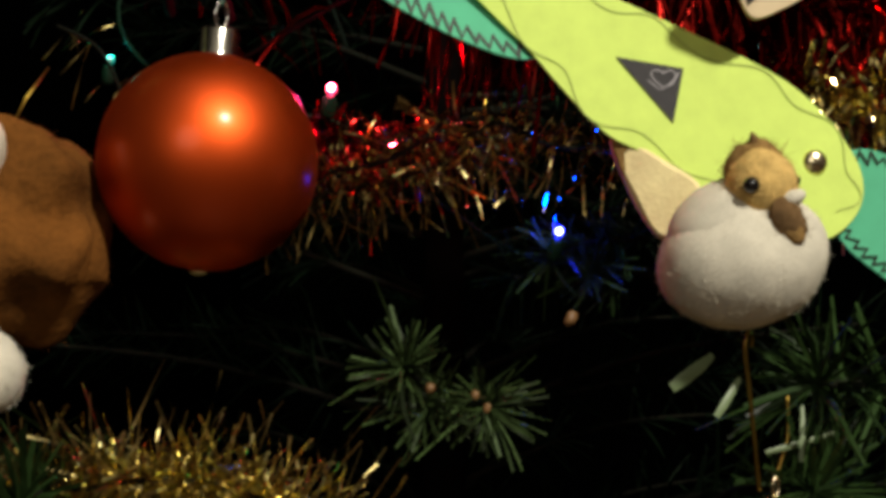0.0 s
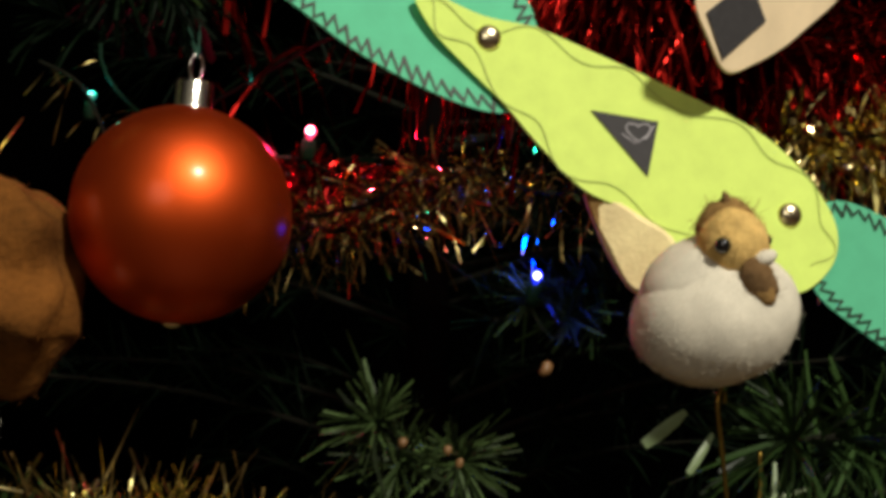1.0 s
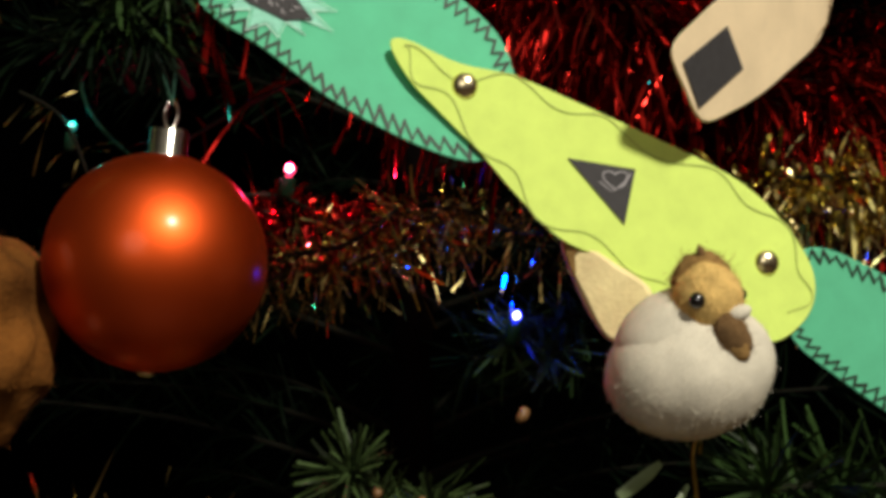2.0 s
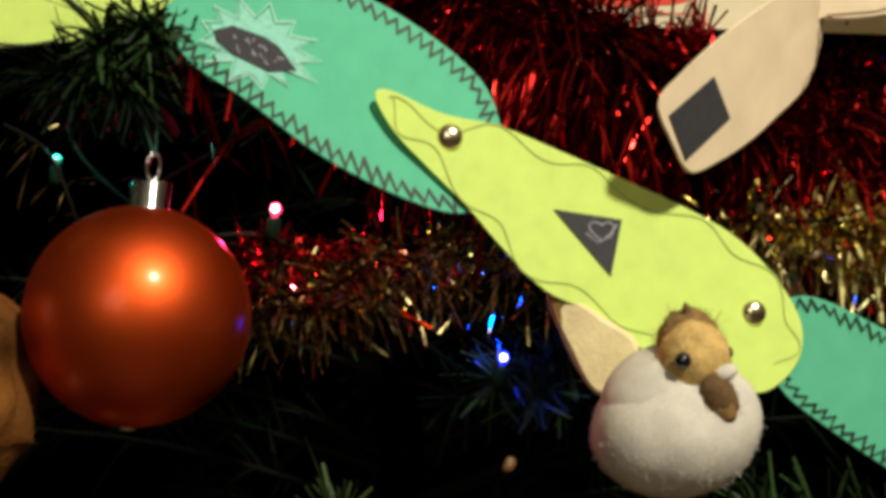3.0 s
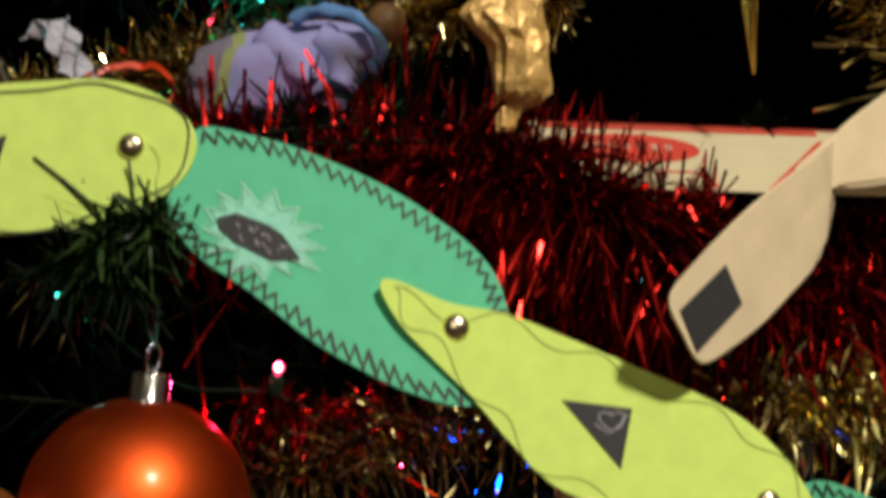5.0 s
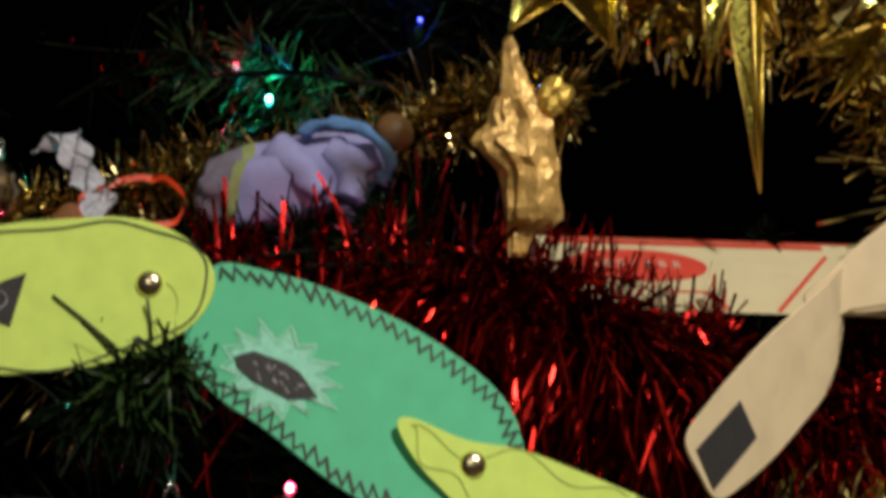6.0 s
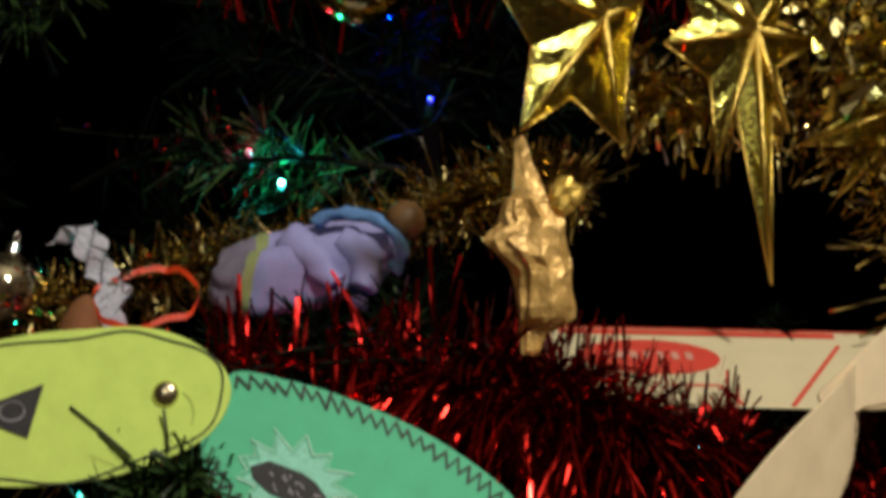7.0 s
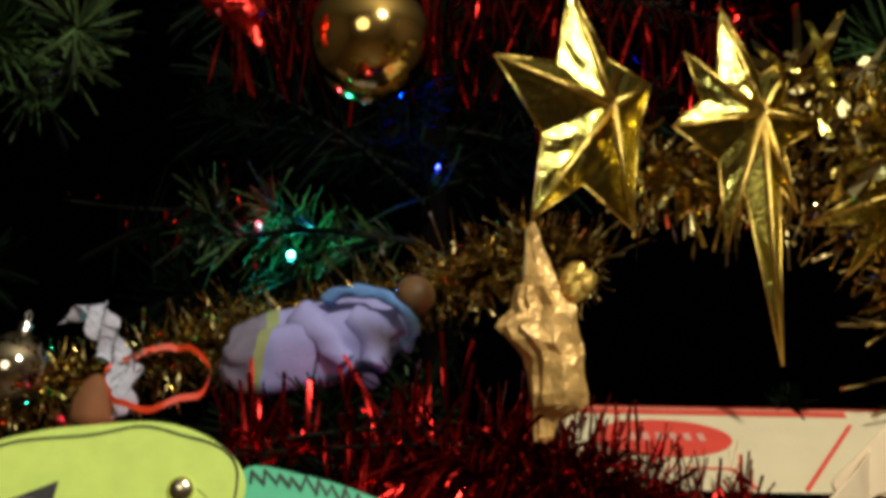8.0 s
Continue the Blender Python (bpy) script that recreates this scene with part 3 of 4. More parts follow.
def burst(card, cx, cz, plane):
    """A dark cut-out lozenge in a ring of chalk rays."""
    ang = math.atan2(-0.0115, 0.027)
    ca, sa = math.cos(ang), math.sin(ang)

    def put(u, v):
        return (cx + u * ca - v * sa, cz + u * sa + v * ca)
    rays = []
    for k in range(26):
        a = 2 * math.pi * k / 26
        r = (1.0 if k % 2 else 0.66) * random.uniform(0.9, 1.12)
        rays.append(put(0.0212 * math.cos(a) * r, 0.0018 + 0.0136 * math.sin(a) * r))
    rays = np.array(rays)
    part("chalk_burst", sheet(rays * 0.9 + np.array([cx, cz]) * 0.1, plane, 0.0002, 0.0003), MINT_PALE, card, "pale chalk burst", smooth=False)
    part("chalk_outline", stroke(np.vstack([rays, rays[:1]]), plane, 0.0006, 0.0007), CHALK, card)
    hexa = np.array([put(*q) for q in ((-0.0146, 0.0006), (-0.0100, 0.0044), (0.0010, 0.0050), (0.0062, 0.0040), (0.0146, -0.0008), (0.0068, -0.0048), (-0.0062, -0.0042), (-0.0125, -0.0022))])
    part("lozenge", sheet(hexa, plane, 0.0005, 0.0009), CHARCOAL, card, "charcoal paper lozenge", smooth=False)
    for _ in range(14):
        u, v = random.uniform(-0.009, 0.009), random.uniform(-0.003, 0.003)
        q = np.array([put(u, v), put(u + random.uniform(-.002, .002), v + random.uniform(-.001, .001)), put(u + random.uniform(-.002, .002), v + random.uniform(-.0016, .0016))])
        part("scrawl", stroke(q, plane, 0.00045, 0.0012), SCRAWL, card)


green_loop = smooth_loop([(-0.0667, 0.1362), (-0.0596, 0.1469), (-0.0424, 0.1444), (-0.0241, 0.139), (0.0049, 0.126), (0.0305, 0.1072), (0.0391, 0.0898), (0.0376, 0.0727), (0.0287, 0.0605), (0.0095, 0.0639), (-0.0179, 0.0775), (-0.041, 0.0946), (-0.0591, 0.1068), (-0.068, 0.1203)], 6)
green = part("card", sheet(green_loop, green_plane), MINT, chain, "mint green leaf-shaped card with inked zigzag edge")
part("zigzag_line", stitches(zigzag(green_loop, 5, 39), green_plane, 0.0009), INK, green, "black ink zigzag stitch")
part("zigzag_line", stitches(zigzag(green_loop, 47, 80), green_plane, 0.0009), INK, green, "black ink zigzag stitch")
burst(green, -0.0389, 0.1111, green_plane)

right_loop = smooth_loop([(0.1260, 0.0215), (0.1429, 0.0342), (0.1738, 0.0224), (0.2024, 0.0073), (0.2246, -0.017), (0.2202, -0.0387), (0.1982, -0.0377), (0.174, -0.025), (0.1492, -0.0088), (0.1349, 0.003)], 6)
right = part("card", sheet(right_loop, right_plane), MINT, chain, "mint green leaf-shaped card with inked zigzag edge")
part("zigzag_line", stitches(zigzag(right_loop, 5, 26, depth=0.0050), right_plane, 0.0009), INK, right, "black ink zigzag stitch")
part("zigzag_line", stitches(zigzag(right_loop, 36, 58, depth=0.0050), right_plane, 0.0009), INK, right, "black ink zigzag stitch")

lime_loop = smooth_loop([(-0.0013, 0.0966), (0.0036, 0.0986), (0.0203, 0.0918), (0.0383, 0.0885), (0.0586, 0.0808), (0.0754, 0.0739), (0.1003, 0.0635), (0.1178, 0.054), (0.1314, 0.041), (0.1401, 0.026), (0.1386, 0.0131), (0.1275, 0.0035), (0.1150, 0.0040), (0.1022, 0.0100), (0.0851, 0.0168), (0.0711, 0.0277), (0.0528, 0.0358), (0.0383, 0.050), (0.0276, 0.0623), (0.0134, 0.0763), (0.0045, 0.0858)], 6)
lime = part("card", sheet(lime_loop, lime_plane), LIME, chain, "lime yellow leaf-shaped card with a wavy pencil border")


def wavy(loop, i0, i1, base=0.0030, amp=0.0026, waves=0.62):
    k = np.arange(len(loop))
    ring = inset(loop, base + amp * np.sin(k * waves) + 0.0007 * np.sin(k * 0.23))
    return ring[[i % len(loop) for i in range(i0, i1)]]


part("pencil_line", stroke(wavy(lime_loop, 6, 64), lime_plane, 0.00048), PENCIL, lime)
part("pencil_line", stroke(wavy(lime_loop, 84, 126), lime_plane, 0.00048), PENCIL, lime)
part("triangle", sheet(np.array([(0.0557, 0.0619), (0.0785, 0.0589), (0.0743, 0.0406)]), lime_plane, 0.0005, 0.0006), CHARCOAL, lime, "charcoal paper triangle", smooth=False)
th = np.linspace(0, 2 * math.pi, 26)
heart = np.stack([0.0715 + 0.0042 * np.sin(th) ** 3, 0.0555 + 0.0036 * (0.81 * np.cos(th) - 0.31 * np.cos(2 * th) - 0.12 * np.cos(3 * th))], 1)
part("scrawl", stroke(heart, lime_plane, 0.0005, 0.0009), SCRAWL, lime, "grey chalk heart")
part("scrawl", stroke(np.array([(0.066, 0.0545), (0.070, 0.0515), (0.0745, 0.0535), (0.0768, 0.0575)]), lime_plane, 0.0005, 0.0009), SCRAWL, lime)

left_loop = smooth_loop([(-0.1332, 0.1574), (-0.1051, 0.1609), (-0.0883, 0.1613), (-0.0734, 0.157), (-0.0622, 0.148), (-0.0601, 0.1372), (-0.0688, 0.1248), (-0.0922, 0.1149), (-0.1123, 0.1118), (-0.1309, 0.1112), (-0.1592, 0.1138), (-0.1891, 0.1337), (-0.182, 0.1429)], 6)
left = part("card", sheet(left_loop, left_plane), LIME, chain, "lime yellow leaf-shaped card with a wavy pencil border")
part("pencil_line", stroke(wavy(left_loop, -6, 60, 0.0018, 0.0009, 0.5), left_plane, 0.0007), INK, left)
part("triangle", sheet(np.array([(-0.1433, 0.1337), (-0.1189, 0.1431), (-0.1226, 0.1261)]), left_plane, 0.0005, 0.0006), CHARCOAL, left, "charcoal paper triangle", smooth=False)
loopy = np.stack([-0.128 + 0.004 * np.cos(th * 1.4), 0.1345 + 0.003 * np.sin(th * 1.4)], 1)
part("scrawl", stroke(loopy, left_plane, 0.0006, 0.0009), SCRAWL, left)
part("pin", tube([(-0.110, 0.3650, 0.1358), (-0.100, 0.3640, 0.1285), (-0.0897, 0.3625, 0.1203)], 0.0006, 6), INK, left, "dark wire stuck through the card")

part("pin", tube([(-0.0800, 0.3630, 0.1350), (-0.0792, 0.3640, 0.1290), (-0.0780, 0.3630, 0.1215)], 0.0005, 6), INK, left, "dark wire stuck through the card")
arc = np.array([(-0.0765 + 0.0055 * math.cos(a), 0.1335 + 0.0070 * math.sin(a)) for a in np.linspace(1.3, -0.5, 14)])
part("pencil_line", stroke(arc, left_plane, 0.0004), PENCIL, left)

for (x, z), plane in (((0.0222, 0.0841), lime_plane), ((0.1231, 0.0286), lime_plane), ((-0.0802, 0.1399), left_plane)):
    y = plane(x, z)
    part("paper_fastener", spin([(0.0041, 0.0), (0.0043, 0.0006), (0.0040, 0.0013), (0.0031, 0.0021), (0.0017, 0.0026), (0.0003, 0.0028)], (x, y + 0.0002, z), (0, -1, 0), 24), BRASS, chain, "domed brass paper fastener")

# ---- the cream card figure
cream = thing("paper_cross", (0.15, 0.396, 0.145), "cream paper cut-out with crossing leaf-shaped arms", "paper ornament")


def cream_plane(x, z):
    return 0.3620 + 0.91 * (x - 0.0986) - 0.17 * (z - 0.0747) + 25 * max(0.0, x - 0.14) ** 2


def cream_back(x, z):
    return 0.4135 + 0.35 * (x - 0.1598) - 0.10 * (z - 0.135)


arm = smooth_loop([(0.0850, 0.0936), (0.0938, 0.1042), (0.1083, 0.1172), (0.1206, 0.1268), (0.1338, 0.1358), (0.1478, 0.1450), (0.1600, 0.1525), (0.1680, 0.1490), (0.1655, 0.1400), (0.1622, 0.1338), (0.1601, 0.1252), (0.1550, 0.1152), (0.1490, 0.1066), (0.1350, 0.0948), (0.1234, 0.0857), (0.1106, 0.0782), (0.0984, 0.0737), (0.0905, 0.0826)], 5)
arm1 = part("arm", sheet(arm, cream_plane, 0.0014), CREAM, cream)
part("square_patch", sheet(np.array([(0.1064, 0.1045), (0.1141, 0.0923), (0.0965, 0.0772), (0.0892, 0.0903)]), cream_plane, 0.0005, 0.0008), CHARCOAL, arm1, "charcoal paper square", smooth=False)
for k in range(7):
    z0 = 0.1335 - 0.0035 * k
    q = [(0.1605 - 0.0006 * k * k * 0.4 - 0.004 * w, z0 - 0.007 * w + 0.0016 * math.sin(3 * w + k)) for w in np.linspace(0, 1, 7)]
    part("pencil_line", stroke(np.array(q), cream_plane, 0.0004, 0.0005), CREAM_PENCIL, arm1, "faint brown pencil scribble")
arm_b = smooth_loop([(0.1420, 0.1394), (0.1528, 0.1490), (0.1639, 0.1587), (0.1729, 0.1654), (0.1868, 0.1747), (0.2059, 0.1815), (0.2216, 0.1706), (0.2173, 0.1558), (0.1980, 0.1420), (0.1808, 0.1365), (0.1649, 0.1343), (0.1598, 0.1346), (0.1512, 0.1322)], 5)
arm2 = part("arm", sheet(arm_b, cream_back, 0.0014), CREAM, cream)
part("pencil_line", stroke(np.array([(0.160, 0.1352), (0.170, 0.1368), (0.181, 0.1385), (0.196, 0.1435)]), cream_back, 0.0005, 0.0005), CREAM_PENCIL, arm2)

# ---- hung baubles
def bauble(centre, r, material, axis, label, cap=SILVER, group="baubles", nub=True, cord_to=None):
    ax = Vector(axis).normalized()
    c = Vector(centre)
    root = thing("bauble", centre, label, "bauble", group)
    part("globe", ball(c, r, ax), material, root)
    s = r / 0.035
    part("cap", spin([(0.0066 * s, -0.001), (0.0068 * s, 0.0), (0.0062 * s, 0.0006), (0.0062 * s, 0.0078 * s), (0.0056 * s, 0.0086 * s), (0.001, 0.009 * s)], c + ax * (r - 0.0006), ax, 28), cap, root, "shiny metal cap")
    top = c + ax * (r + 0.0085 * s)
    u = ax.orthogonal().normalized()
    ring = [top + ax * (0.004 * s + 0.0045 * s * math.sin(a)) + u * (0.0024 * s * math.cos(a)) for a in np.linspace(-1.57, 4.71, 16)]
    part("hanger_loop", tube(ring, 0.0006, 6), cap, root)
    if nub:
        part("nub", spin([(0.0001, -0.0016), (0.0030, -0.0010), (0.0036, 0.0006), (0.003, 0.001)], c - ax * r, ax, 20), BRASS, root)
    if cord_to:
        e = Vector(cord_to)
        a = top + ax * 0.007 * s
        for off in (-0.0016, 0.0016):
            m = (a + e) / 2 + u * off * 1.6
            part("cord", tube(smooth_loop([a, m, e], 6, closed=False), 0.0006, 6), CORD, root)
    return root


bauble((-0.0743, 0.360, 0.0274), 0.0345, SATIN, (0.09, 0.0, 1), "satin orange-red bauble with silver cap on a green cord", cord_to=(-0.0715, 0.352, 0.104))
bauble((0.1010, 0.345, -0.1060), 0.025, GOLD, (0, 0, 1), "shiny gold bauble on a long gold wire hook", cap=BRASS)
bauble((-0.0297, 0.520, 0.3470), 0.0300, GOLD, (0.05, 0, 1), "mirror gold bauble hanging over the dark branches", cap=BRASS, cord_to=(-0.026, 0.53, 0.43))
bauble((-0.1955, 0.530, 0.1890), 0.0195, CHAMPAGNE, (0.2, 0, 1), "small mirrored bauble with a tall silver cap")

hook = thing("wire_hook", (0.0935, 0.345, -0.03), "bent gold wire ornament hook over a needle spray", "hook")
part("wire", tube(smooth_loop([(0.0950, 0.350, -0.0300), (0.0945, 0.3475, -0.0262), (0.0925, 0.345, -0.0258), (0.0915, 0.344, -0.0310), (0.0930, 0.344, -0.045), (0.0945, 0.344, -0.060), (0.0960, 0.345, -0.0735)], 6, closed=False), 0.0007, 8), WIRE, hook)
part("wire", tube(smooth_loop([(0.1010, 0.346, -0.0700), (0.1055, 0.348, -0.058), (0.1060, 0.350, -0.045)], 6, closed=False), 0.0006, 8), WIRE, hook)

# ---- the little bird
bird = thing("bird_ornament", (0.089, 0.338, -0.028), "round white fleece bird ornament with ochre head perched on needles", "bird ornament")
body = blob((0.0888, 0.338, -0.0030), (0.0252, 0.0230, 0.0205), (0, -16, 0), 0.0006, 70, 40, 24)
part("body", body, FUR_WHITE, bird, "greyish white fleece body")
part("breast", blob((0.0850, 0.3380, 0.0050), (0.0195, 0.0180, 0.0155), (0, -30, 0), 0.0006, 80, 28, 18), FUR_WHITE, bird, "grey-white fleece collar")
head_geom = blob((0.0920, 0.3280, 0.0180), (0.0100, 0.0100, 0.0112), (0, -10, 0), 0.0007, 120, 28, 18)
head = part("head", head_geom, FUR_OCHRE, bird, "ochre felt head")
crown_geom = blob((0.0908, 0.3325, 0.0240), (0.0088, 0.0090, 0.0078), (0, -20, 0), 0.0012, 190, 28, 18)
part("crown", crown_geom, FUR_TAN, head, "darker brown felt crown")
part("crest", tube([(0.0900, 0.329, 0.0296), (0.0897, 0.3285, 0.0326), (0.0890, 0.328, 0.0338)], [0.0018, 0.0011, 0.0002], 6), FUR_BROWN, head)
part("eye", ball((0.0867, 0.3194, 0.0180), 0.0024, seg=20, rings=12), BEAD, head, "black bead eye")
part("eye", ball((0.1008, 0.3262, 0.0196), 0.0018, seg=20, rings=12), BEAD, head, "black bead eye")
part("cheek", blob((0.0985, 0.3205, 0.0142), (0.0040, 0.0030, 0.0024), (0, -25, 0), 0.0006, 180, 16, 10), FUR_WHITE, head, "white cheek tuft")
bib_geom = blob((0.0968, 0.3190, 0.0080), (0.0053, 0.0030, 0.0064), (0, -14, 0), 0.0012, 220, 22, 16, taper=0.12)
bib = part("bib", bib_geom, FUR_BROWN, head, "brown felt beak and bib")
part("bib_tip", blob((0.0982, 0.3182, 0.0045), (0.0036, 0.0025, 0.0032), (0, -14, 0), 0.0008, 240, 16, 10), FUR_TAN, bird, "tan felt bib tip")
tailpts = smooth_loop([(0.0540, 0.0350), (0.0600, 0.0345), (0.0710, 0.0280), (0.0820, 0.0190), (0.0776, 0.0060), (0.0700, 0.0030), (0.0634, 0.0111), (0.0575, 0.0235)], 5)
part("tail", sheet(tailpts, lambda x, z: 0.3600 + 0.2 * (0.0745 - x), 0.004), TAIL, bird, "cream feather tail")
tipline = smooth_loop([(0.0540, 0.0350), (0.0595, 0.0345), (0.0605, 0.0335), (0.0580, 0.0315), (0.0582, 0.0245), (0.0572, 0.0245)], 5)
part("tail_tip", sheet(tipline, lambda x, z: 0.3594 + 0.2 * (0.0745 - x), 0.0015), FUR_TAN, bird, "tan feather tip of the tail")

def fuzz(name, geom, count, length, material, parent, width=0.00022, lay=0.7):
    """Short fibres that lie along a felted or fleecy body."""
    v = np.array([tuple(p) for p in geom[0]])
    f = np.array([q for q in geom[1] if len(q) == 4])
    a, b, d = v[f[:, 0]], v[f[:, 1]], v[f[:, 3]]
    area = np.linalg.norm(np.cross(b - a, d - a), axis=1)
    pick = rng.choice(len(f), count, p=area / area.sum())
    u, w = rng.uniform(0, 1, (count, 1)), rng.uniform(0, 1, (count, 1))
    p = a[pick] + (b - a)[pick] * u + (d - a)[pick] * w
    out = p - v.mean(axis=0)
    out /= np.linalg.norm(out, axis=1)[:, None]
    g = rng.normal(size=(count, 3)) * lay + out * 0.35 + np.array(DOWN) * 0.3
    part(name, strips(p, g, length * rng.uniform(0.4, 1.2, count), np.full(count, width), 0.2, 2, 0.8, 0.4), material, parent, kind="stuff")


fuzz("fleece_nap", body, 3800, 0.0010, FUR_WHITE, bird, 0.00014, 1.0)
fuzz("felt_nap", head_geom, 1100, 0.0018, FUR_OCHRE, head, 0.00016, 1.0)
fuzz("felt_nap", bib_geom, 500, 0.0018, FUR_BROWN, head, 0.00016, 1.0)
fuzz("felt_nap", crown_geom, 1300, 0.0024, FUR_TAN, head, 0.00016, 1.0)

# ---- the plush ornament at the edge
plush = thing("plush_ornament", (-0.129, 0.345, 0.0), "brown plush ornament with white fleece trim and pompom", "plush ornament")
plush_body = rumple(blob((-0.1385, 0.352, 0.0050), (0.0365, 0.0310, 0.0350), (0, 12, 0), 0.0012, 70, 64, 44), 0.0068, 62)
part("body", plush_body, PLUSH, plush, "creased brown plush body")
fuzz("plush_nap", plush_body, 5000, 0.0014, PLUSH, plush, 0.00018, 1.0)
part("trim", blob((-0.1405, 0.332, 0.0270), (0.0125, 0.012, 0.0150), (0, 20, 0), 0.0008, 90, 24, 16), FUR_WHITE, plush, "white fleece trim")
pom = blob((-0.1350, 0.334, -0.0365), (0.0122, 0.0112, 0.0125), (0, 0, 0), 0.0009, 110, 24, 16)
part("pompom", pom, FUR_WHITE, plush, "white fleece pompom")
fuzz("fleece_nap", pom, 1500, 0.0014, FUR_WHITE, plush, 0.00016, 1.0)
part("hanging_cord", tube([(-0.136, 0.356, 0.036), (-0.1320, 0.360, 0.048), (-0.1270, 0.366, 0.0584)], 0.0004, 6), WIRE, plush)

# ---- the gold stars
def foil_star(tips, valleys, apex, label, cord=None):
    """A moulded star turned to one side: each ray has four facets from its tip to the raised apex, with glittered ridges."""
    t, w = [np.array(q, float) for q in tips], [np.array(q, float) for q in valleys]
    n = len(t)
    front = np.array(apex)
    back = np.mean(w, axis=0) + np.array([0, 0.010, 0])
    root = thing("star_ornament", tuple(np.mean(w, axis=0)), label, "star", "hung gold stars")
    for i in range(n):
        tip, l, r = t[i], w[i - 1], w[i]
        v, f, seg = [], [], 6
        for k in range(seg + 1):
            u = k / seg
            corners = [q * (1 - u) + tip * u for q in (l, front, r, back)]
            for j in range(12):
                e = corners[j // 3] + (corners[(j // 3 + 1) % 4] - corners[j // 3]) * (j % 3) / 3
                v.append(e + (np.random.normal(0, 0.00030 * (1 - u * u), 3) if j % 3 else 0))
        f += [(12 * k + j, 12 * k + (j + 1) % 12, 12 * k + 12 + (j + 1) % 12, 12 * k + 12 + j) for k in range(seg) for j in range(12)]
        p = part("point", (v, f), STAR_FOIL, root, smooth=False)
        part("glitter_edge", tube([l, tip], [0.0007, 0.0005], 6), GOLD_RIM, p)
        part("glitter_edge", tube([r, tip], [0.0007, 0.0005], 6), GOLD_RIM, p)
        part("glitter_edge", tube([front, front * 0.45 + tip * 0.55, tip], [0.0022, 0.0012, 0.0005], 6), GOLD_RIM, p)
    if cord:
        part("hanging_thread", tube([t[0], (t[0] + np.array(cord)) / 2 + np.array([0.001, 0, 0]), cord], 0.0004, 6), WIRE, root)
    return root


foil_star([(0.0556, 0.4255, 0.3345), (0.0241, 0.4089, 0.3003), (0.0375, 0.4150, 0.2378), (0.0787, 0.4340, 0.2374), (0.0894, 0.4389, 0.2977)],
          [(0.0491, 0.4204, 0.3013), (0.0427, 0.4174, 0.2719), (0.0583, 0.4246, 0.2535), (0.0833, 0.4361, 0.2790), (0.0706, 0.4303, 0.3059)], (0.0707, 0.4207, 0.2841),
          "five-pointed gold foil star with glittered edges", cord=(0.078, 0.43, 0.39))
foil_star([(0.1245, 0.4585, 0.3390), (0.1056, 0.4486, 0.3156), (0.0991, 0.4463, 0.2824), (0.1213, 0.4541, 0.2341), (0.1437, 0.4619, 0.1853), (0.1554, 0.4660, 0.2500), (0.1717, 0.4718, 0.2921), (0.1560, 0.4665, 0.3180)],
          [(0.1205, 0.4540, 0.3080), (0.1130, 0.4510, 0.2950), (0.1190, 0.4530, 0.2700), (0.1300, 0.4570, 0.2600), (0.1470, 0.4630, 0.2610), (0.1500, 0.4640, 0.2780), (0.1520, 0.4650, 0.2980), (0.1400, 0.4600, 0.3090)], (0.1383, 0.4518, 0.2900),
          "gold foil star with one long lower ray", cord=(0.124, 0.46, 0.39))
foil_star([(0.2090, 0.475, 0.3150), (0.1800, 0.480, 0.2900), (0.1630, 0.480, 0.2480), (0.1790, 0.480, 0.2250), (0.2160, 0.480, 0.2000), (0.2510, 0.480, 0.2400), (0.2510, 0.480, 0.2900)],
          [(0.1980, 0.478, 0.2850), (0.1890, 0.478, 0.2620), (0.1900, 0.478, 0.2480), (0.2000, 0.478, 0.2430), (0.2260, 0.478, 0.2420), (0.2350, 0.478, 0.2640), (0.2240, 0.478, 0.2860)], (0.2160, 0.464, 0.2650),
          "gold foil star half hidden in tinsel")

# ---- crumpled gold foil figure
def crumple(levels, rough, sides=22, seed=0.0, power=0.7, pleat=0.0, freq=130, zig=0.0):
    v = []
    for x, y, z, w, d in levels:
        for k in range(sides):
            a = 2 * math.pi * k / sides
            c, s = math.cos(a), math.sin(a)
            g = 1 + zig * (1 if k % 2 else -1) + pleat * math.sin(7 * a + seed + 40 * z) + pleat * 0.5 * math.sin(12 * a - 90 * z)
            c, s = c * g, s * g
            q = Vector((x + w * math.copysign(abs(c) ** power, c), y + d * math.copysign(abs(s) ** power, s), z))
            q += noise.noise_vector(q * freq + Vector((seed, 0, 0))) * rough + noise.noise_vector(q * freq * 2.4 + Vector((seed, 3, 0))) * rough * 0.5
            v.append(q)
    n = len(levels)
    f = [(i * sides + k, i * sides + (k + 1) % sides, (i + 1) * sides + (k + 1) % sides, (i + 1) * sides + k) for i in range(n - 1) for k in range(sides)]
    f += [tuple(range(sides - 1, -1, -1)), tuple((n - 1) * sides + k for k in range(sides))]
    return v, f


def dense(levels, n=26):
    return [tuple(q) for q in smooth_loop(levels, max(2, n // (len(levels) - 1)), closed=False)]


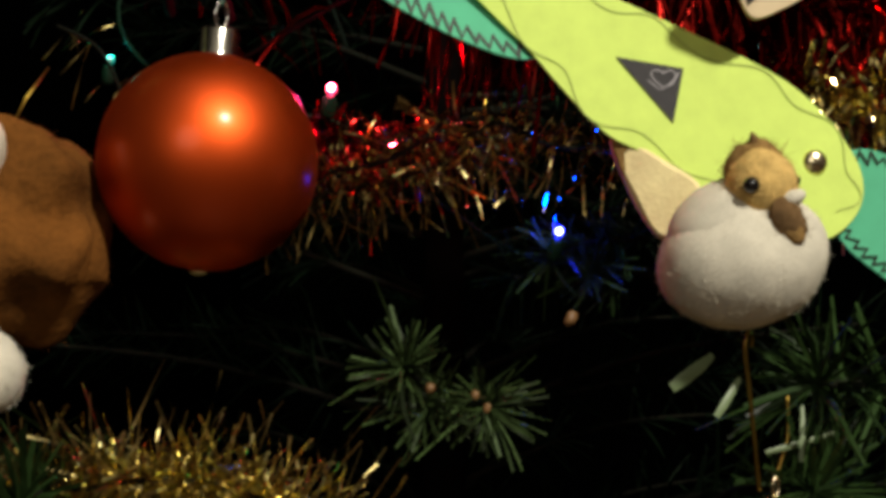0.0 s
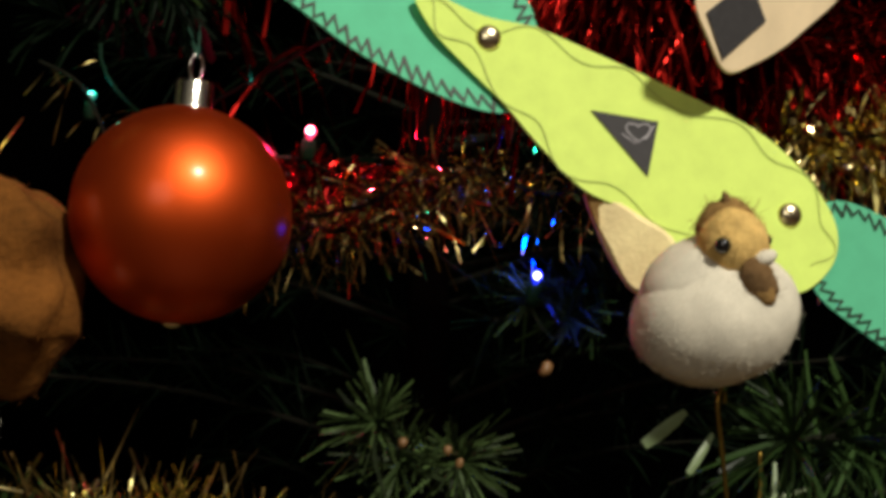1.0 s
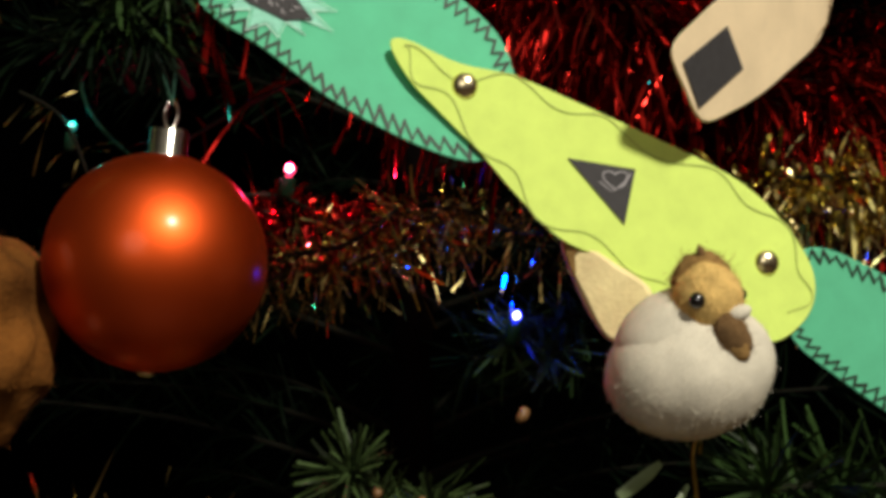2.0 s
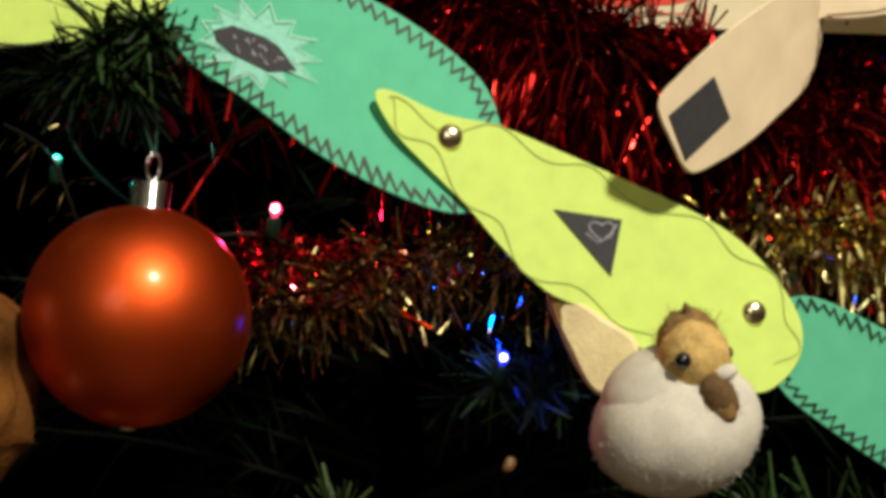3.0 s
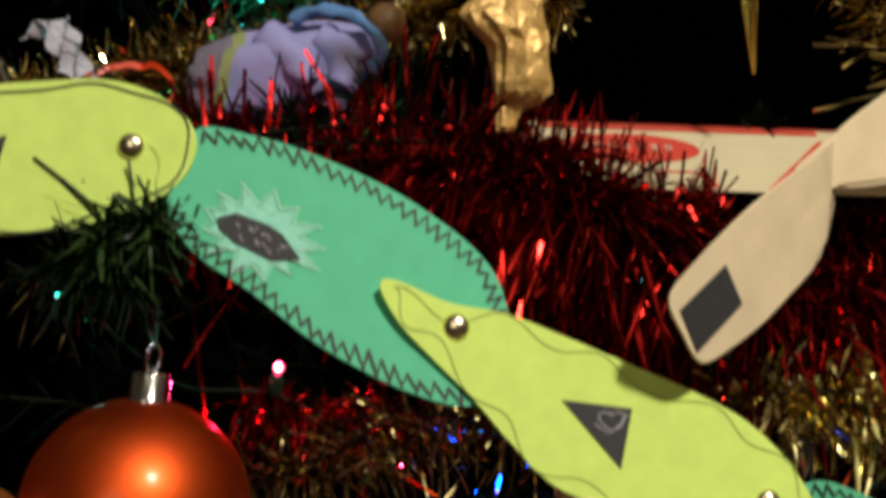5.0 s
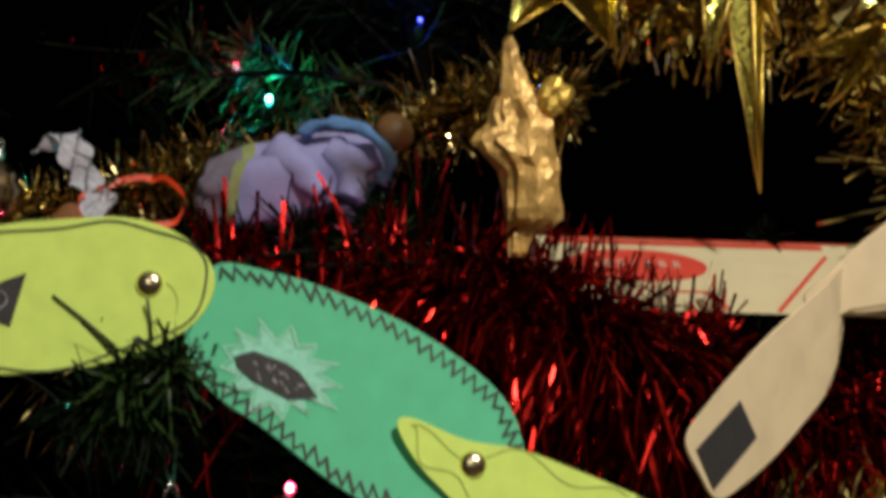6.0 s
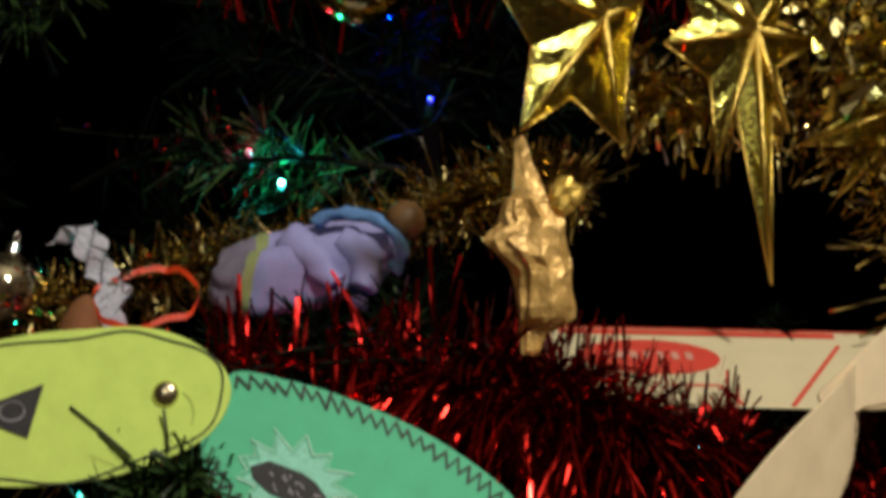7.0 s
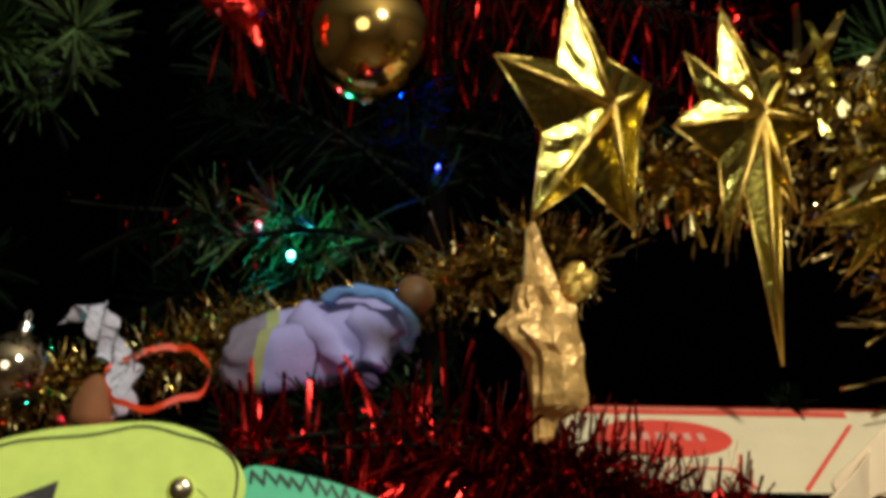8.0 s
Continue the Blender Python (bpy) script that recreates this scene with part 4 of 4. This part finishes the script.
foil = thing("foil_ornament", (0.043, 0.425, 0.157), "crumpled gold foil ornament tied at the neck", "foil ornament")
part("skirt", crumple(dense([(0.0414, 0.427, 0.1555, 0.0030, 0.003), (0.0420, 0.426, 0.1600, 0.0038, 0.004), (0.0440, 0.425, 0.1656, 0.0062, 0.005), (0.0480, 0.424, 0.1690, 0.0102, 0.007), (0.0466, 0.423, 0.1782, 0.0098, 0.008), (0.0449, 0.422, 0.1866, 0.0106, 0.008), (0.0400, 0.421, 0.1962, 0.0146, 0.007), (0.0424, 0.421, 0.2038, 0.0116, 0.007), (0.0408, 0.421, 0.2133, 0.0066, 0.006)], 16), 0.0030, 22, freq=75, zig=0.10, pleat=0.07, power=0.85, seed=2.0), IVORY_FOIL, foil, "pleated crumpled foil skirt", smooth=False)
part("neck", crumple(dense([(0.0412, 0.4215, 0.2080, 0.0074, 0.005), (0.0406, 0.421, 0.2165, 0.0060, 0.005), (0.0398, 0.421, 0.2228, 0.0048, 0.004), (0.0384, 0.420, 0.2290, 0.0030, 0.003), (0.0374, 0.420, 0.2370, 0.0014, 0.002)], 8), 0.0014, 12, seed=4.0, freq=80, zig=0.12), IVORY_FOIL, foil, smooth=False)
part("bow", blob((0.0540, 0.418, 0.2140), (0.0064, 0.004, 0.0074), (0, 20, 0), 0.0024, 190, 18, 12), BOW_FOIL, foil, "puckered gold foil bow", smooth=False)

# ---- the cloth doll lying on the garland
dollx = thing("cloth_doll", (-0.050, 0.545, 0.185), "small cloth doll in a lilac dress with blue scarf", "doll")

sides = 30
# skirt, bodice and neck along the doll's length: centre, radius
levels = [(-0.1000, 0.545, 0.1965, 0.0070), (-0.0983, 0.545, 0.1973, 0.0110), (-0.0860, 0.545, 0.1978, 0.0165), (-0.0724, 0.545, 0.1986, 0.0192), (-0.0452, 0.545, 0.2034, 0.0186), (-0.0234, 0.545, 0.2074, 0.0140), (-0.0138, 0.545, 0.2093, 0.0080), (-0.0100, 0.547, 0.2110, 0.0050)]
rows = smooth_loop(levels, 6, closed=False)
dv, df, dm = [], [], []
for i, (x, y, z, r) in enumerate(rows):
    for k in range(sides):
        a = 2 * math.pi * k / sides
        fold = 1 + 0.10 * (2 * abs(math.sin(2.5 * a + 0.04 * i)) - 1) + 0.05 * math.sin(7 * a + 1.3 + 0.08 * i)
        crease = noise.noise_vector(Vector((i * 0.22, k * 0.5, 2.0))) * 0.0022
        dv.append(Vector((x + 0.25 * r * math.sin(a), y + r * fold * math.cos(a) * 0.85, z + r * fold * math.sin(a))) + crease)
for i in range(len(rows) - 1):
    for k in range(sides):
        df.append((i * sides + k, i * sides + (k + 1) % sides, (i + 1) * sides + (k + 1) % sides, (i + 1) * sides + k))
        dm.append(1 if i < 13 else 4 if i < 16 else 0)
df += [tuple(range(sides - 1, -1, -1)), tuple((len(rows) - 1) * sides + k for k in range(sides))]
dm += [1, 0]
scarf = smooth_loop([(-0.0511, 0.536, 0.2222), (-0.0417, 0.531, 0.2262), (-0.0310, 0.529, 0.2262), (-0.0202, 0.529, 0.2225), (-0.0116, 0.530, 0.2146), (-0.0087, 0.532, 0.2060), (-0.0133, 0.535, 0.2007)], 5, closed=False)
sleeve = smooth_loop([(-0.0630, 0.539, 0.2150), (-0.0550, 0.534, 0.2090), (-0.0480, 0.531, 0.2005), (-0.0415, 0.530, 0.1935)], 5, closed=False)
cuff = smooth_loop([(-0.0373, 0.539, 0.2140), (-0.0300, 0.536, 0.2062), (-0.0268, 0.534, 0.1966), (-0.0288, 0.532, 0.1905)], 5, closed=False)
doll_geom = join((dv, df, dm), slot(rumple(tube(scarf, [0.0031 + 0.0004 * math.sin(k * 0.9) for k in range(len(scarf))], 14), 0.0016, 200), 2),
                 slot(rumple(tube(sleeve, np.linspace(0.0092, 0.0052, len(sleeve)), 16), 0.0022, 110), 0), slot(rumple(tube(cuff, np.linspace(0.0095, 0.0055, len(cuff)), 16), 0.0024, 120), 0),
                 slot(blob((-0.0085, 0.560, 0.2285), (0.0100, 0.0090, 0.0094), (0, 30, 0), 0.0003), 3), slot(blob((-0.0299, 0.530, 0.1835), (0.0050, 0.0045, 0.0044), (0, 20, 0), 0.0003), 5))
part("figure", doll_geom, [LILAC, LILAC_DARK, BLUE_CLOTH, WOODEN, mat("green_cloth", (0.26, 0.30, 0.12), 0.85, var=0.3), mat("plum_cloth", (0.045, 0.025, 0.075), 0.85, var=0.3)], dollx)

# ---- lace ribbon, orange ribbon, clay bell
lace = thing("lace_ribbon", (-0.150, 0.53, 0.195), "crumpled white lace ribbon end", "ribbon")
line = smooth_loop([(-0.1715, 0.534, 0.2132), (-0.1602, 0.530, 0.2204), (-0.1544, 0.527, 0.2096), (-0.1499, 0.529, 0.1990), (-0.1429, 0.526, 0.1910), (-0.1437, 0.523, 0.1779), (-0.1447, 0.524, 0.1680)], 6, closed=False)
lv, lf = [], []
for i, p in enumerate(line):
    for k in range(7):
        s = (k - 3) / 3
        ripple = 0.0016 * math.sin(i * 0.9 + k * 1.7)
        lv.append((p[0] + s * 0.0064 + ripple, p[1] + ripple * 1.5, p[2] + s * 0.0014 + 0.001 * math.sin(i * 1.3 + k)))
lf = [(i * 7 + k, i * 7 + k + 1, (i + 1) * 7 + k + 1, (i + 1) * 7 + k) for i in range(len(line) - 1) for k in range(6)]
part("ribbon", (lv, lf), LACE, lace)

loop_r = thing("ribbon_loop", (-0.126, 0.522, 0.188), "glossy orange-red ribbon curled into a loop", "ribbon")
ring = [(-0.1265 + 0.0240 * math.cos(a), 0.522 + 0.010 * math.sin(a), 0.1860 + 0.0140 * math.sin(a) + 0.002 * math.cos(a)) for a in np.linspace(0.2, 6.6, 40)]
ring = [tuple(Vector(p) + noise.noise_vector(Vector(p) * 70) * 0.004) for p in ring]
rv = [(x, y + o, z + w) for x, y, z in ring for o, w in ((0, -0.0015), (0.0003, 0.0015))]
part("band", (rv, [(2 * i, 2 * i + 1, 2 * i + 3, 2 * i + 2) for i in range(39)]), RIBBON, loop_r)
bell = thing("clay_bell", (-0.157, 0.526, 0.166), "small terracotta bell beside the lace ribbon", "bell")
part("shell", spin([(0.0112, 0.0), (0.0104, 0.005), (0.0098, 0.011), (0.0074, 0.017), (0.0045, 0.0215), (0.0016, 0.0235)], (-0.157, 0.526, 0.1640), (0.1, 0, 1), 24), CLAY, bell)

sweet = thing("foil_sweet", (-0.093, 0.500, 0.357), "red foil-wrapped sweet with twisted ends", "sweet")
part("wrapper", crumple(dense([(-0.078, 0.5, 0.335, 0.003, 0.003), (-0.084, 0.5, 0.345, 0.004, 0.004), (-0.090, 0.5, 0.353, 0.012, 0.010), (-0.096, 0.5, 0.366, 0.014, 0.011), (-0.102, 0.5, 0.378, 0.006, 0.005), (-0.108, 0.5, 0.388, 0.008, 0.006)]), 0.003, seed=9.0), RED_FOIL, sweet, smooth=False)
part("hanging_thread", tube([(-0.106, 0.5, 0.385), (-0.108, 0.505, 0.43)], 0.0004, 6), WIRE, sweet)

# ---- the printed box resting among the branches
box = thing("gift_box", (0.155, 0.46, 0.120), "white printed cardboard box lying on the branches", "box")
BL, BT = Vector((0.0560, 0.440, 0.1370)), Vector((0.0560, 0.500, 0.1712))
WIDE, SLOPE = 0.20, -0.0046
up = (BT - BL)
nrm = up.cross(Vector((1, 0, 0))).normalized()
if nrm.y > 0:
    nrm = -nrm


def on_box(u, v, lift=0.0):
    return BL + Vector((WIDE * u, 0, SLOPE * u)) + up * v + nrm * lift


def box_poly(pts, lift):
    n = len(pts)
    v = [on_box(u, w, lift) for u, w in pts] + [on_box(u, w, lift - 0.0003) for u, w in pts]
    return v, [tuple(range(n))] + [(i, (i + 1) % n, n + (i + 1) % n, n + i) for i in range(n)]


CORNERS = ((0, 0), (1, 0), (1, 1), (0, 1))
v = [on_box(u, w) for u, w in CORNERS] + [on_box(u, w) + Vector((0, 0.05, 0.018 - 0.021 * w)) for u, w in CORNERS]
carton = part("carton", (v, [(0, 1, 2, 3), (7, 6, 5, 4), (0, 4, 5, 1), (1, 5, 6, 2), (2, 6, 7, 3), (3, 7, 4, 0)]), BOX_CARD, box, smooth=False)


def box_line(a, b, w):
    a, b = np.array(a, float), np.array(b, float)
    asp = np.array([WIDE, up.length])
    t = (b - a) * asp
    t /= np.linalg.norm(t)
    nn = np.array([-t[1], t[0]]) * w / 2 / asp
    part("printed_line", box_poly([a + nn, b + nn, b - nn, a - nn], 0.0006), BOX_RED, carton, smooth=False)


box_line((0.02, 0.925), (0.62, 0.925), 0.0042)
box_line((0.02, 0.985), (0.98, 0.985), 0.0008)
box_line((0.615, 0.79), (0.44, 0.02), 0.0018)
box_line((0.345, 0.02), (0.315, 0.24), 0.0016)
box_line((0.22, 0.24), (0.315, 0.24), 0.0013)
ov = [(0.198 + 0.146 * math.cos(a), 0.59 + 0.225 * math.sin(a)) for a in np.linspace(0, 2 * math.pi, 36)[:-1]]
part("oval_mark", box_poly(ov, 0.0006), BOX_RED, carton, "red printed oval", smooth=False)
for k in range(7):
    u = 0.098 + 0.029 * k
    part("pale_bar", box_poly([(u, 0.55), (u + 0.015, 0.55), (u + 0.015, 0.64), (u, 0.64)], 0.0010), BOX_PINK, carton, smooth=False)


# ---- the string of coloured lights
def light_bulb(place, colour, watts, strength, axis=(0.2, -0.3, 1)):
    ax = Vector(axis).normalized()
    p = Vector(place)
    root = thing("string_light", place, "tiny glowing coloured bulb in a green socket on a cable", "light bulb", "string lights")
    bulb = part("bulb", spin([(0.0010, -0.003), (0.0014, -0.0018), (0.0022, -0.0007), (0.0023, 0.0005), (0.0016, 0.0019), (0.0002, 0.0025)], p, ax, 16), glow("lit_bulb", [0.9 * c + 0.02 for c in colour], strength * 0.22), root, "lit bulb")
    part("bulb_tip", ball(p + Vector((0.0, -0.0019, 0.0004)), 0.0015, seg=14, rings=8), glow("lit_core", [0.45 * c + 0.55 for c in colour], strength), bulb, "white-hot lens of the bulb")
    part("socket", spin([(0.0026, -0.012), (0.0030, -0.010), (0.0030, -0.004), (0.0022, -0.003)], p, ax, 16), CABLE, root, "green plastic socket")
    lamp("string_bulb_light", BASE @ (p + Vector((0, -0.003, 0.005))), watts, colour, 0.002)
    return root


light_bulb((-0.0456, 0.465, 0.0653), (1.0, 0.03, 0.13), 0.17, 9)
light_bulb((0.0463, 0.455, 0.0067), (0.0, 0.02, 1.0), 0.045, 6)
light_bulb((-0.0806, 0.635, 0.2615), (0.02, 0.85, 0.76), 0.20, 16)
light_bulb((-0.0971, 0.620, 0.2760), (1.0, 0.04, 0.14), 0.04, 0.8)
light_bulb((0.0036, 0.72, 0.3338), (0.0, 0.03, 1.0), 0.16, 0.6)
light_bulb((-0.1640, 0.560, 0.0930), (0.02, 0.85, 0.65), 0.014, 0.12)
light_bulb((0.1005, 0.470, 0.1040), (0.02, 0.85, 0.80), 0.03, 12)
cable = thing("light_cable", (0.0, 0.5, 0.06), "dark green string light cable winding through the branches", "cable")
part("cable", tube(smooth_loop([(0.21, 0.52, 0.0), (0.12, 0.53, 0.01), (0.048, 0.485, -0.006), (0.0, 0.52, 0.02), (-0.0456, 0.473, 0.0533), (-0.10, 0.50, 0.06), (-0.16, 0.56, 0.12), (-0.11, 0.60, 0.22), (-0.0806, 0.646, 0.2500), (-0.095, 0.665, 0.252), (-0.03, 0.70, 0.300), (0.0036, 0.735, 0.322), (0.02, 0.76, 0.36)], 8, closed=False), 0.0009, 6), CABLE, cable)

# ---- the lamps that light the room, behind the viewer
def world_part(name, geom, material, parent):
    me = bpy.data.meshes.new(name)
    me.from_pydata([tuple(p) for p in geom[0]], [], geom[1])
    me.materials.append(material)
    ob = new(name, me)
    ob.parent = parent
    return ob


pend = new("ceiling_lamp")
pend.location = (0.60, -0.91, 3.0)
tagged(pend, "ceiling pendant with a warm bulb on a dark flex", "ceiling lamp")
world_part("rose", spin([(0.05, 0.0), (0.048, -0.015), (0.012, -0.02)], (0, 0, 0)), SHADE, pend)
world_part("flex", tube([(0, 0, -0.01), (0, 0, -0.62)], 0.004), IRON, pend)
world_part("bulb_holder", spin([(0.018, -0.61), (0.022, -0.63), (0.022, -0.665)], (0, 0, 0)), IRON, pend)
stand = new("standing_lamp")
stand.location = (-0.42, -1.90, 0.0)
tagged(stand, "dark iron standing lamp with a frosted globe", "floor lamp")
world_part("base", spin([(0.15, 0.0), (0.15, 0.015), (0.03, 0.03)], (0, 0, 0)), IRON, stand)
world_part("pole", tube([(0, 0, 0.02), (0, 0, 1.45)], 0.011), IRON, stand)
